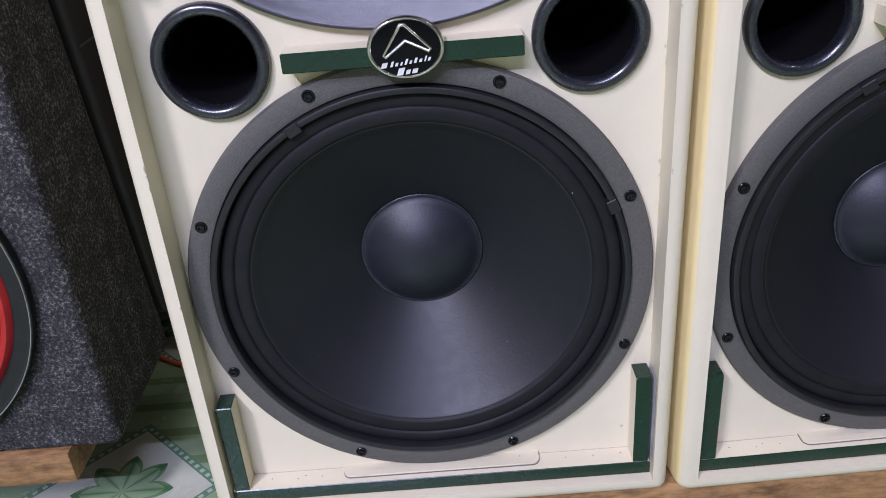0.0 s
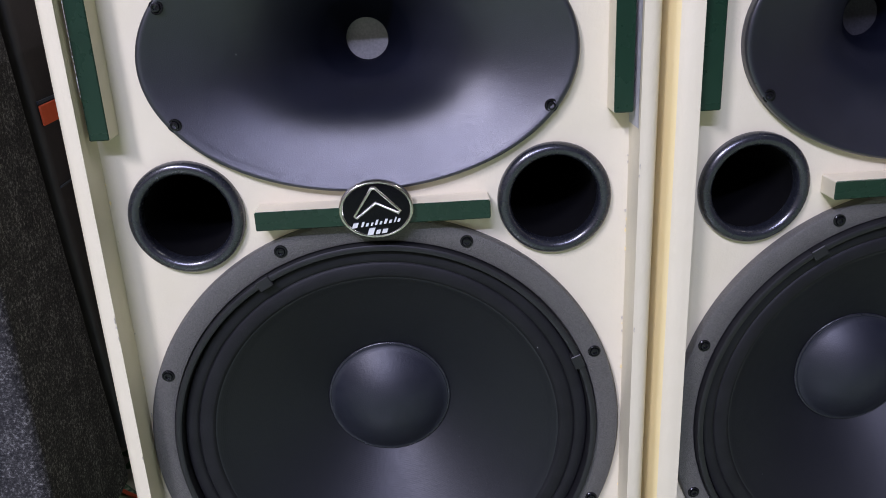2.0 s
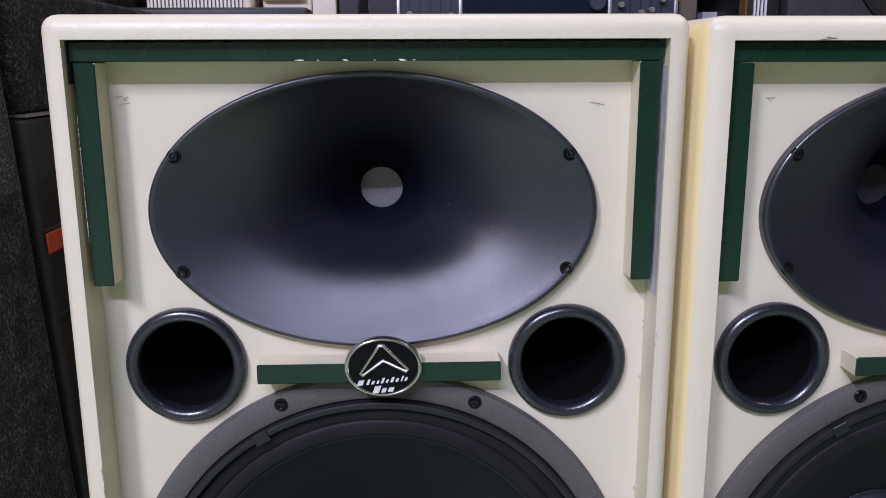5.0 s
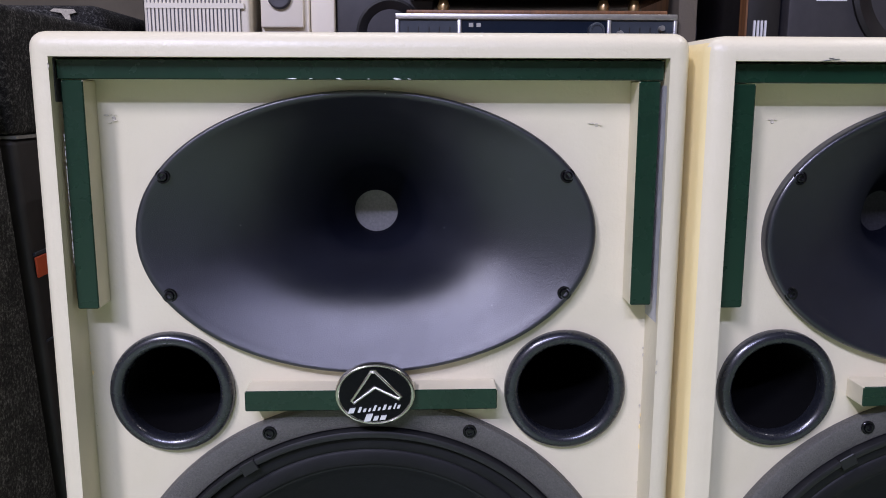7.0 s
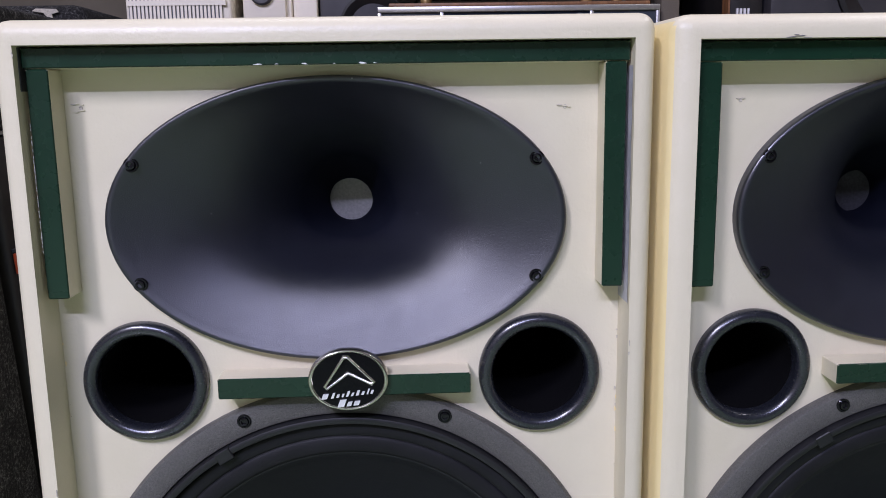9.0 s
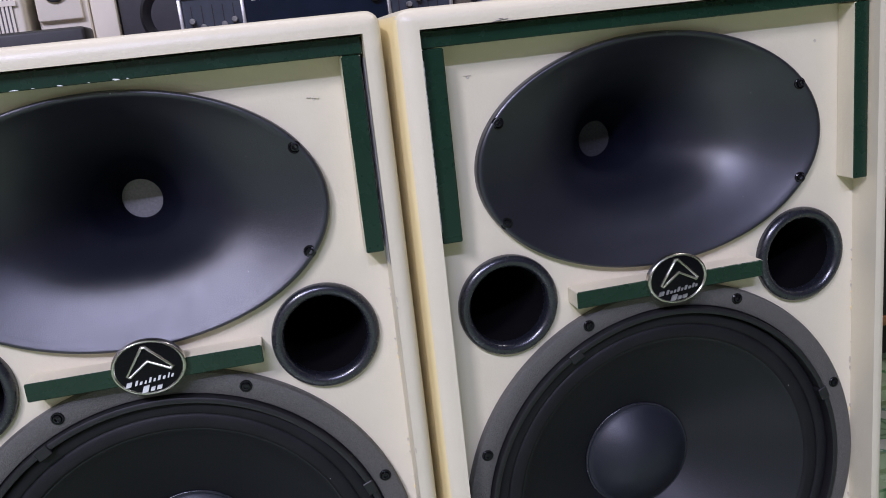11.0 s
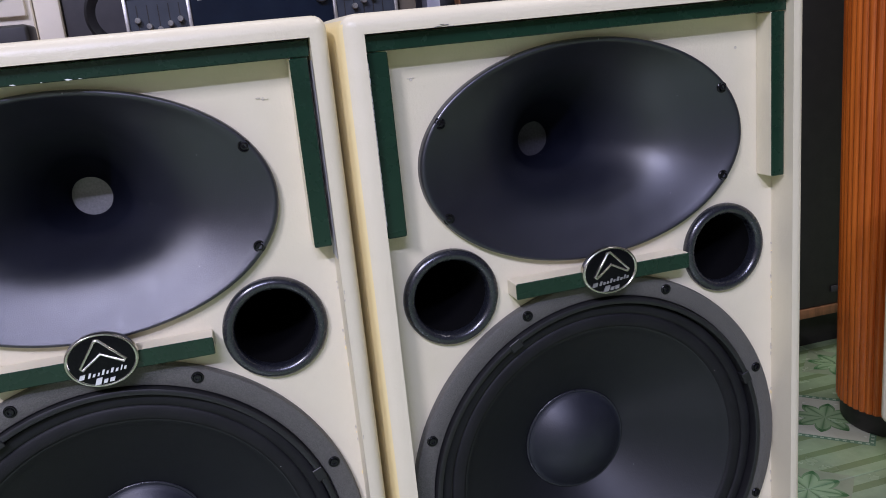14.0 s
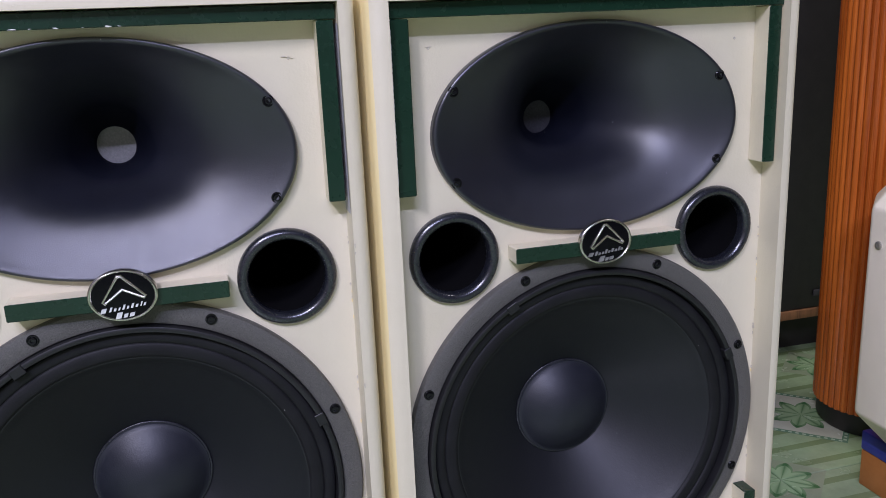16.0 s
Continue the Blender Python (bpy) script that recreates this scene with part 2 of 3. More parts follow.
DISPLAY = simple("dark_blue_glass", (0.006, 0.012, 0.026), (0.009, 0.017, 0.034), 0.10, 20)
SLIDER = simple("worn_grey_caps_and_glint", (0.22, 0.22, 0.21), (0.34, 0.34, 0.32), 0.35, 200, metal=0.4)
PANEL = simple("slate_panel", (0.035, 0.045, 0.06), (0.05, 0.062, 0.08), 0.35, 30)
DENT = simple("filled_nail_dent", (0.34, 0.31, 0.25), (0.62, 0.57, 0.45), 0.6, 400)
BARE = simple("bare_chipped_edge", (0.66, 0.66, 0.62), (0.78, 0.78, 0.75), 0.35, 300)
GOLD = simple("gold_feet", (0.60, 0.42, 0.20), (0.70, 0.50, 0.26), 0.3, 40, metal=0.9)
LABEL = simple("white_sticker", (0.72, 0.73, 0.74), (0.78, 0.79, 0.80), 0.5, 50)
SCRIPT = simple("silver_print", (0.75, 0.75, 0.73), (0.85, 0.85, 0.83), 0.35, 200, metal=0.3)
INK = simple("grey_print", (0.12, 0.12, 0.13), (0.16, 0.16, 0.17), 0.6, 50)
BLUE = simple("blue_printed_card", (0.025, 0.03, 0.30), (0.035, 0.045, 0.38), 0.35, 30)
CARTON = simple("orange_brown_card", (0.42, 0.15, 0.035), (0.50, 0.19, 0.05), 0.6, 25, 0.1, 200)
TILE = tile_print()

# ---------------------------------------------------------------- mesh helpers


def part(name, bm, material, parent=None, label="", smooth=0.6):
    """Links a bmesh as one mesh object, under a thing or a part."""
    bmesh.ops.recalc_face_normals(bm, faces=bm.faces)
    me = bpy.data.meshes.new(name)
    bm.to_mesh(me)
    bm.free()
    for mm in material if isinstance(material, (list, tuple)) else (material,):
        me.materials.append(mm)
    if smooth:
        me.shade_smooth()
        me.set_sharp_from_angle(angle=smooth)
    ob = new(name, me)
    ob.parent = parent
    if label:
        tagged(ob, label)
    return ob


def shared(name, ob, parent, m):
    """Another object on the mesh of ob."""
    o = new(name, ob.data)
    o.parent = parent
    o.matrix_basis = m
    return o


def thing(name, x, y, z, label, category, group="", turn=0.0):
    ob = new(name)
    ob.empty_display_size = 0.05
    ob.matrix_world = pose(x, y, z, 0, 0, turn)
    return tagged(ob, label, category, group)


def box(x0, x1, y0, y1, z0, z1, r=0.0, seg=2, bm=None):
    b = bm or bmesh.new()
    made = bmesh.ops.create_cube(b, size=1)["verts"]
    for v in made:
        v.co = Vector((x0 + (v.co.x + 0.5) * (x1 - x0), y0 + (v.co.y + 0.5) * (y1 - y0), z0 + (v.co.z + 0.5) * (z1 - z0)))
    if r:
        edges = list({e for v in made for e in v.link_edges})
        bmesh.ops.bevel(b, geom=edges, offset=r, segments=seg, profile=0.5, affect="EDGES")
    b.normal_update()
    return b


def sheet(rings, closed=True, bm=None):
    """Skin through rings of points; an end ring of one point closes to a tip."""
    b = bm or bmesh.new()
    rows = [[b.verts.new(p) for p in ring] for ring in rings]
    for a, c in zip(rows, rows[1:]):
        n = max(len(a), len(c))
        for i in range(n if closed else n - 1):
            j = (i + 1) % n
            q = [a[i % len(a)], a[j % len(a)], c[j % len(c)], c[i % len(c)]]
            q = list(dict.fromkeys(q))
            if len(q) > 2:
                b.faces.new(q)
    return b


def lathe(profile, n=96, sx=1.0, sz=1.0):
    """Turns (radius, depth) about the y axis."""
    rings = []
    for r, y in profile:
        if r <= 1e-6:
            rings.append([(0, y, 0)])
        else:
            rings.append([(r * sx * math.cos(2 * math.pi * i / n), y, r * sz * math.sin(2 * math.pi * i / n)) for i in range(n)])
    return sheet(rings)


def arc(cx, cy, r, a0, a1, n):
    return [(cx + r * math.cos(radians(a0 + (a1 - a0) * i / n)), cy + r * math.sin(radians(a0 + (a1 - a0) * i / n))) for i in range(n + 1)]


def moved(ob, x=0, y=0, z=0, rx=0, ry=0, rz=0):
    ob.matrix_basis = pose(x, y, z, rx, ry, rz)
    return ob

# ---------------------------------------------------------------- setting


def wall(name, *dims):
    tagged(part(name, box(*dims), GREYWALL, smooth=0), "plain grey plastered shop wall", "wall", kind="structure")


wall("wall_north", -3.2, 3.4, 1.9, 2.05, FLOOR, CEIL)
wall("wall_south", -3.2, 3.4, -4.15, -4.0, FLOOR, CEIL)
wall("wall_west", -3.35, -3.2, -4.15, 2.05, FLOOR, CEIL)
wall("wall_east", 3.4, 3.55, -4.15, 2.05, FLOOR, CEIL)
tagged(part("ceiling", box(-3.35, 3.55, -4.15, 2.05, CEIL, CEIL + 0.1), CEILPAINT, smooth=0),
       "plain white painted ceiling", "ceiling", kind="structure")
floor = tagged(part("floor", box(-3.35, 3.55, -4.15, 2.05, FLOOR - 0.1, FLOOR - 0.003), GROUT, smooth=0),
               "grey grout bed under printed floor tiles", "floor", kind="structure")

# ---------------------------------------------------------------- the two white loudspeakers
ZB, ZT = 0.093, 0.766      # cabinet bottom and top
ZW = 0.32                  # woofer centre
HX, RIM, WALL = 0.2100, 0.0305, 0.0145


def screw(parent, x, y, z, proto=[]):
    """Recessed hex screw with a washer ring."""
    if not proto:
        b = lathe([(0.0050, 0.0), (0.0050, -0.0012), (0.0044, -0.0018), (0.0038, -0.0018), (0.0035, -0.0010), (0.0032, -0.0012),
                   (0.0030, -0.0028), (0.0019, -0.0030), (0.0017, -0.0014), (0, -0.0014)], 20)
        ob = part("screw", b, SCREW, parent, "black hex screw")
        proto.append(ob)
        return moved(ob, x, y, z)
    ob = shared("screw", proto[0], parent, pose(x, y, z, 0, random.uniform(0, 60), 0))
    return tagged(ob, "black hex screw")


def baffle_mesh():
    b = bmesh.new()

    def loop(pts):
        vs = [b.verts.new((x, 0, z)) for x, z in pts]
        return [b.edges.new((vs[i], vs[(i + 1) % len(vs)])) for i in range(len(vs))]

    def oval(cx, cz, rx, rz, n=64):
        return [(cx + rx * math.cos(2 * math.pi * i / n), cz + rz * math.sin(2 * math.pi * i / n)) for i in range(n)]

    x, z0, z1 = HX - WALL, ZB + 0.0155, ZT - 0.016
    es = loop([(-x, z0), (x, z0), (x, z1), (-x, z1)])
    for o in (oval(0, ZW, 0.176, 0.176), oval(0, 0.632, 0.150, 0.091), oval(-0.139, 0.5205, 0.039, 0.039, 40), oval(0.139, 0.5195, 0.039, 0.039, 40)):
        es += loop(o)
    bmesh.ops.triangle_fill(b, use_beauty=True, use_dissolve=False, edges=es)
    ex = bmesh.ops.extrude_face_region(b, geom=list(b.faces))
    for v in ex["geom"]:
        if isinstance(v, bmesh.types.BMVert):
            v.co.y += 0.018
    return b


def body_mesh():
    """Box open at the front, with a raised rounded rim round the baffle."""
    b = box(-HX, HX, -RIM, 0.40, ZB, ZT)
    bmesh.ops.bevel(b, geom=list(b.edges), offset=0.0105, segments=5, profile=0.5, affect="EDGES")
    b.normal_update()
    front = max((f for f in b.faces if f.normal.y < -0.9), key=lambda f: f.calc_area())
    bmesh.ops.inset_region(b, faces=[front], thickness=WALL - 0.0105, use_even_offset=True)
    for v in front.verts:
        v.co.z = (ZT - 0.0160) if v.co.z > 0.4 else (ZB + 0.0155)
        v.co.x = math.copysign(HX - WALL, v.co.x)
    ex = bmesh.ops.extrude_face_region(b, geom=[front])
    for v in ex["geom"]:
        if isinstance(v, bmesh.types.BMVert):
            v.co.y = 0.02
    last = [f for f in ex["geom"] if isinstance(f, bmesh.types.BMFace)]
    bmesh.ops.delete(b, geom=last + ([front] if front.is_valid else []), context="FACES")
    return b


def strip(parent, name, x0, x1, z0, z1, depth=0.0220, green_top=False, label="green-fronted wooden cleat"):
    b = box(x0, x1, -depth, 0.0, z0, z1, 0.0007, 1)
    for f in b.faces:
        f.material_index = 1 if f.normal.y < -0.6 or (green_top and f.normal.z > 0.6) else 0
    return part(name, b, (CREAM, GREEN), parent, label)


def horn_mesh():
    rings, n = [], 128
    lip = [(1.0, 0.0), (1.0, -0.0048), (0.9985, -0.0062), (0.9960, -0.0072), (0.992, -0.0080), (0.987, -0.0084), (0.980, -0.0086), (0.972, -0.0085), (0.966, -0.0082)]
    for s, y in lip:
        rings.append((0.157 * s, 0.098 * s, 0.098 * s, y))
    # a shallow dish that turns into a deep neck
    depth = (-0.0078, -0.0012, 0.0056, 0.0142, 0.0295, 0.0600, 0.0930, 0.1180)
    wide = (0.1505, 0.1330, 0.1145, 0.0935, 0.0715, 0.0490, 0.0320, 0.0180)
    high = (0.0938, 0.0795, 0.0650, 0.0495, 0.0385, 0.0303, 0.0245, 0.0180)
    upper = (0.0938, 0.0905, 0.0870, 0.0825, 0.0740, 0.0560, 0.0360, 0.0180)
    u = np.linspace(0, 7, 57)
    soft = [np.interp(u, np.arange(8), q) for q in (wide, high, upper, depth)]
    for _ in range(56):
        soft = [np.concatenate((q[:1], (q[:-2] + 2 * q[1:-1] + q[2:]) / 4, q[-1:])) for q in soft]
    rings += [tuple(float(v) for v in row) for row in zip(*(q[1:] for q in soft))]
    rings += [(0.018, 0.018, 0.018, 0.130), (0.0175, 0.0175, 0.0175, 0.132)]
    skin, first_deep = [], len(lip)
    for k, (a, c, e, y) in enumerate(rings):
        # an ellipse at the rim, squarer below half way down, a circle at the throat
        u = min(max((k - first_deep) / 56, 0.0), 1.0)
        squarer = 2 / (2 + 0.28 * math.sin(math.pi * u ** 0.8))
        ring = []
        for i in range(n):
            g = 2 * math.pi * i / n
            cx, sz = math.cos(g), math.sin(g)
            power = 1.0 if sz > 0 else squarer
            ring.append((a * math.copysign(abs(cx) ** power, cx), y, (e if sz > 0 else c) * math.copysign(abs(sz) ** power, sz)))
        skin.append(ring)
    b = sheet(skin)
    for f in b.faces:                  # the rolled rim is polished
        f.material_index = int(all(v.co.y < -0.0045 and (v.co.x / 0.157) ** 2 + (v.co.z / 0.098) ** 2 > 0.965 for v in f.verts))
    return b


def badge(parent):
    b = lathe([(0.0275, 0.0), (0.0275, -0.0030), (0.0273, -0.0039), (0.0268, -0.0046), (0.0261, -0.0050), (0.0254, -0.0050), (0.0248, -0.0046), (0.0243, -0.0038)], 64, 1, 0.80)
    plate = moved(part("badge", b, CHROME, parent, "oval black badge with a chrome rim"), 0.0045, -0.0217, 0.5255)
    part("face", lathe([(0.0244, -0.0040), (0.016, -0.0046), (0.008, -0.0049), (0, -0.0050)], 48, 1, 0.80), BADGE, plate, "glossy black enamel face")
    # chevron outline as a bevelled chrome ribbon
    pts = [(-0.0160, -0.0036), (-0.0026, 0.0164), (0.0002, 0.0166), (0.0176, -0.0010), (0.0160, -0.0028), (0.0002, 0.0056), (-0.0142, -0.0052)]
    n = len(pts)
    cx, cz = sum(p[0] for p in pts) / n, sum(p[1] for p in pts) / n

    def ring(grow, y):
        out = []
        for i in range(n):
            p0, p1, p2 = (Vector(pts[(i + k) % n]) for k in (-1, 0, 1))
            d0, d1 = (p1 - p0).normalized(), (p2 - p1).normalized()
            nrm = Vector((d0.y + d1.y, -d0.x - d1.x))
            nrm = nrm.normalized() if nrm.length > 1e-6 else Vector((0, 0))
            out.append((p1.x - nrm.x * grow, y, p1.y - nrm.y * grow))
        return out

    b = sheet([ring(0.0015, -0.0042), ring(0.0012, -0.0060), ring(0.0004, -0.0067), ring(-0.0004, -0.0067), ring(-0.0012, -0.0060), ring(-0.0015, -0.0042)])
    part("emblem", b, CHROME, plate, "chrome chevron emblem", smooth=1.0)
    # two rows of chrome marks where the maker's script stands
    x = -0.0186
    for w, h in ((0.0050, 0.0042), (0.0022, 0.0044), (0.0024, 0.0026), (0.0018, 0.0026), (0.0022, 0.0046), (0.0020, 0.0026), (0.0024, 0.0042), (0.0024, 0.0026), (0.0014, 0.0044), (0.0022, 0.0026)):
        part("mark", slant(x, x + w * 0.78, -0.0110, -0.0110 + h * 0.78), SCRIPT, plate, smooth=0)
        x += w * 1.12 + 0.0010
    x = -0.0078
    for w, h in ((0.0052, 0.0060), (0.0036, 0.0034), (0.0044, 0.0034)):
        part("mark", slant(x, x + w * 0.85, -0.0180, -0.0180 + h * 0.80), SCRIPT, plate, smooth=0)
        x += w + 0.0010
    return plate


def slant(x0, x1, z0, z1):
    b = box(x0, x1, -0.0060, -0.0040, z0, z1)
    for v in b.verts:
        v.co.x += (v.co.z - z0) * 0.4
        v.co.z += v.co.x * 0.10
    return b


def loudspeaker():
    t = thing("loudspeaker", 0, 0, 0, "cream-painted loudspeaker with black woofer, oval horn, ports and green cleats", "loudspeaker", "pair of cream loudspeakers")
    part("cabinet", body_mesh(), CREAM, t, "cream brushed-paint box with a rounded rim", smooth=0.7)
    part("baffle", baffle_mesh(), CREAM, t, "cream painted front board", smooth=0)
    # woofer
    wf = moved(part("woofer", lathe([(0.1935, 0.0), (0.1935, -0.0050), (0.1920, -0.0074), (0.1895, -0.0082), (0.1770, -0.0082),
                                     (0.1752, -0.0076), (0.1745, -0.0058), (0.1742, -0.004), (0.172, -0.004)], 160), FRAME, t, "textured dark grey cast frame"), -0.0009, 0, ZW)
    part("gasket", lathe([(0.1741, -0.004), (0.1738, -0.0112), (0.1732, -0.0124), (0.1722, -0.0128), (0.1698, -0.0128), (0.1686, -0.0122), (0.1680, -0.0105),
                          (0.1677, -0.0040), (0.1674, 0.004)], 160),
         GASKET, wf, "smooth black gasket ring")
    for a in (60, 158):
        g = part("gasket_tab", box(-0.006, 0.006, -0.0136, -0.005, 0.1655, 0.1742, 0.0006, 1), GASKET, wf)
        g.matrix_basis = pose(0, 0, 0, 0, a - 90, 0)
    roll = [(0.1676, -0.0010), (0.1671, -0.0036)] + [(0.1618 + 0.0050 * math.cos(radians(a)), -0.0040 - 0.0019 * math.sin(radians(a))) for a in range(0, 172, 12)]
    roll += [(0.1569, -0.0044), (0.1565, -0.0040), (0.1561, -0.0044)]
    roll += [(0.1502 + 0.0058 * math.cos(radians(a)), -0.0036 - 0.0014 * math.sin(radians(a))) for a in range(10, 161, 12)] + [(0.1436, -0.0028), (0.1426, -0.0016)]
    part("surround", lathe(roll, 160), RUBBER, wf, "black double-roll cloth surround")
    cone = [(0.1440, -0.0024), (0.1428, -0.0022), (0.1416, -0.0014)]
    for i in range(1, 25):
        u = i / 24
        cone.append((0.1416 - (0.1416 - 0.0500) * u, CONE_RIM + CONE_DEPTH * (u ** 0.92)))
    part("cone", lathe(cone, 160), CONE, wf, "black ribbed paper cone")
    foot = CONE_RIM + CONE_DEPTH - 0.0012
    cap = [(0.0535, foot - 0.0035), (0.0528, foot - 0.0048), (0.0515, foot - 0.0050)]
    for i in range(1, 15):
        a = i / 14
        cap.append((0.0515 * (1 - a), foot - 0.0050 - 0.0215 * (1 - (1 - a) ** 2)))
    part("dust_cap", lathe(cap, 96), CAP, wf, "domed black dust cap")
    ring = [(0.0536 + 0.0016 * math.cos(radians(a)), foot - 0.0028 - 0.0012 * math.sin(radians(a))) for a in range(-20, 201, 20)]
    part("glue_bead", lathe(ring, 96), GLUE, wf, "glossy black glue bead")
    for i in range(8):
        a = radians(112.3 - 45 * i)
        screw(wf, 0.1853 * math.cos(a), -0.0078, 0.1853 * math.sin(a))
    # horn
    hn = moved(part("horn", horn_mesh(), (HORN, HORNRIM), t, "dark grey moulded oval horn"), 0, 0, 0.6323)
    part("throat", lathe([(0.0185, 0.1280), (0.012, 0.1286), (0, 0.1288)], 40), MESH, hn, "pale metal gauze in the throat")
    for sx in (-1, 1):
        for sz in (-1, 1):
            screw(hn, sx * 0.1360, -0.0066, sz * 0.0409)
    # ports
    for x, z in ((-0.139, 0.5205), (0.139, 0.5195)):
        pr = [(0.0435, 0.0), (0.0435, -0.0020)] + [(0.0385 + 0.0050 * math.cos(radians(a)), -0.0025 - 0.0050 * math.sin(radians(a))) for a in range(0, 181, 20)]
        pr += [(0.0336, 0.001), (0.0335, 0.004)]
        p = moved(part("port", lathe(pr, 64), PORT, t, "black flared port ring"), x, 0, z)
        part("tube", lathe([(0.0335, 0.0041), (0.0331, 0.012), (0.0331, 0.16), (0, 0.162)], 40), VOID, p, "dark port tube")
    # cleats
    strip(t, "cleat", -0.1945, 0.1945, 0.7362, 0.7488)
    for s in (-1, 1):
        a, c = sorted((s * 0.1785, s * 0.1925))
        strip(t, "cleat", a, c, 0.5860, 0.7356)
        strip(t, "cleat", a, c, 0.1242, 0.2205, green_top=True)
    strip(t, "cleat", -0.1945, 0.1945, 0.1100, 0.1240)
    bar = strip(t, "cleat", -0.0850, 0.0885, 0.5125, 0.5270, 0.0215)
    badge(t)
    # thin filler plate on the lower cleat
    b = box(-0.091, 0.093, -0.0155, 0.0, 0.1252, 0.1270)
    bmesh.ops.bevel(b, geom=[e for e in b.edges if abs(e.verts[0].co.z - e.verts[1].co.z) > 0.001 and e.verts[0].co.y < -0.01], offset=0.007, segments=5, profile=0.5, affect="EDGES")
    part("filler_plate", b, CREAM, t, "thin cream filler plate")
    # thin dark sheet added to draw the filler plate's outline
    b = box(-0.0914, 0.0934, -0.0159, 0.0, 0.1240, 0.1250)
    bmesh.ops.bevel(b, geom=[e for e in b.edges if abs(e.verts[0].co.z - e.verts[1].co.z) > 0.001 and e.verts[0].co.y < -0.01], offset=0.0074, segments=5, profile=0.5, affect="EDGES")
    part("packing", b, INK, t, "dark outline under the filler plate", smooth=0)
    part("crack", box(0.096, 0.1784, -0.0006, 0.0002, 0.1240, 0.1243), DENT, t, "thin crack along the shelf", smooth=0)
    part("crack", box(-0.1784, -0.094, -0.0005, 0.0002, 0.1240, 0.1243), DENT, t, "thin crack along the shelf", smooth=0)
    for x, z in ((-0.168, 0.711), (0.156, 0.707), (0.172, 0.150)):
        moved(part("nail_hole", lathe([(0.0014, -0.0002), (0.0011, -0.0005), (0.0006, -0.0003), (0, 0.0)], 10), DENT, t), x, 0, z)
    for x, y in ((-0.16, -0.009), (-0.135, -0.011), (-0.128, -0.008), (-0.112, -0.010), (0.02, -0.016), (0.075, -0.006), (0.118, -0.009), (0.144, -0.009), (0.170, -0.008)):
        moved(part("nail_hole", lathe([(0.0007, -0.0003), (0, -0.0004)], 8), INK, t), x, y, 0.1242 if abs(x) > 0.095 or y < -0.014 else 0.1272, -90)
    return t


CONE_RIM, CONE_DEPTH = -0.0012, 0.0668
first = loudspeaker()
second = copy_thing(first, pose(0.4315, 0.003, -0.0016, 0, 0, 1.55))

# the second cabinet stands against the first, with a softer rounding on that side, shaped so the gap catches light
for o in second.children:
    if o.name.startswith("cabinet"):
        o.data = o.data.copy()
        b = bmesh.new()
        b.from_mesh(o.data)
        bmesh.ops.bisect_plane(b, geom=list(b.verts) + list(b.edges) + list(b.faces), plane_co=(0, 0.024, 0), plane_no=(0, 1, 0))
        for v in b.verts:
            if v.co.x < -0.1994:
                grow = 1.35 if v.co.y < 0.0 else 1.85 if v.co.y < 0.1 else 0.76
                v.co.x = -0.1995 + (v.co.x + 0.1995) * grow
        b.normal_update()
        for f in b.faces:              # the gap's warm bounced light is put into the flank's colour
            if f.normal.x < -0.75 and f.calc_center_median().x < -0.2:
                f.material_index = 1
        b.to_mesh(o.data)
        b.free()
        o.data.materials.append(GAPCHIP_YELLOW)

for o in second.children:
    if o.name.startswith("nail_hole") and o.matrix_basis.translation.x < -0.16 and o.matrix_basis.translation.z > 0.7:
        o.matrix_basis.translation.x = -0.155

# the second badge's lettering is a duller grey
for o in second.children_recursive:
    if o.name.startswith("mark"):
        o.data = o.data.copy()
        o.data.materials[0] = SLIDER

# the second horn has a darker gauze
for o in second.children_recursive:
    if o.name.startswith("throat"):
        o.data = o.data.copy()
        o.data.materials[0] = DARKMESH
        o["label"] = "dark metal gauze in the throat"

# the second cabinet's left cleats are a little wider
for o in second.children:
    c = o.bound_box[0]
    if o.name.startswith("cleat") and o.bound_box[6][0] < -0.15:
        o.matrix_basis = Matrix.Translation((-0.1855, 0, 0)) @ Matrix.Diagonal((1.18, 1.0, 1.0, 1)) @ Matrix.Translation((0.1855, 0, 0))


def chip(parent, material, x, y, z, w, h, tilt=0.0):
    """A small irregular flake of bare or torn paint."""
    n = 9
    pts = [(w * math.cos(2 * math.pi * i / n) * random.uniform(0.6, 1.1), h * math.sin(2 * math.pi * i / n) * random.uniform(0.4, 1.2)) for i in range(n)]
    b = sheet([[(px, 0, pz) for px, pz in pts], [(px * 0.9, -0.0005, pz * 0.9) for px, pz in pts], [(0, -0.0006, 0)]])
    return moved(part("paint_chip", b, material, parent, smooth=0), x, y, z, 0, tilt, 0)


for x, w, h in ((-0.046, 0.0050, 0.0007), (-0.034, 0.0018, 0.0005), (-0.016, 0.0030, 0.0010), (0.003, 0.0012, 0.0006), (0.021, 0.0036, 0.0012), (0.029, 0.0022, 0.0007)):
    chip(first, BARE, x, -0.0222, 0.7368, w * 0.75, h * 0.55, random.uniform(-14, 10))
for x, z, w, h in ((-0.137, 0.7512, 0.006, 0.0009), (-0.130, 0.7520, 0.004, 0.0008), (-0.126, 0.7508, 0.005, 0.0006), (-0.133, 0.7527, 0.003, 0.0006)):
    chip(second, INK, x, -RIM - 0.0002, z - 0.0008, w * 0.8, h * 0.4, random.uniform(-8, 8))

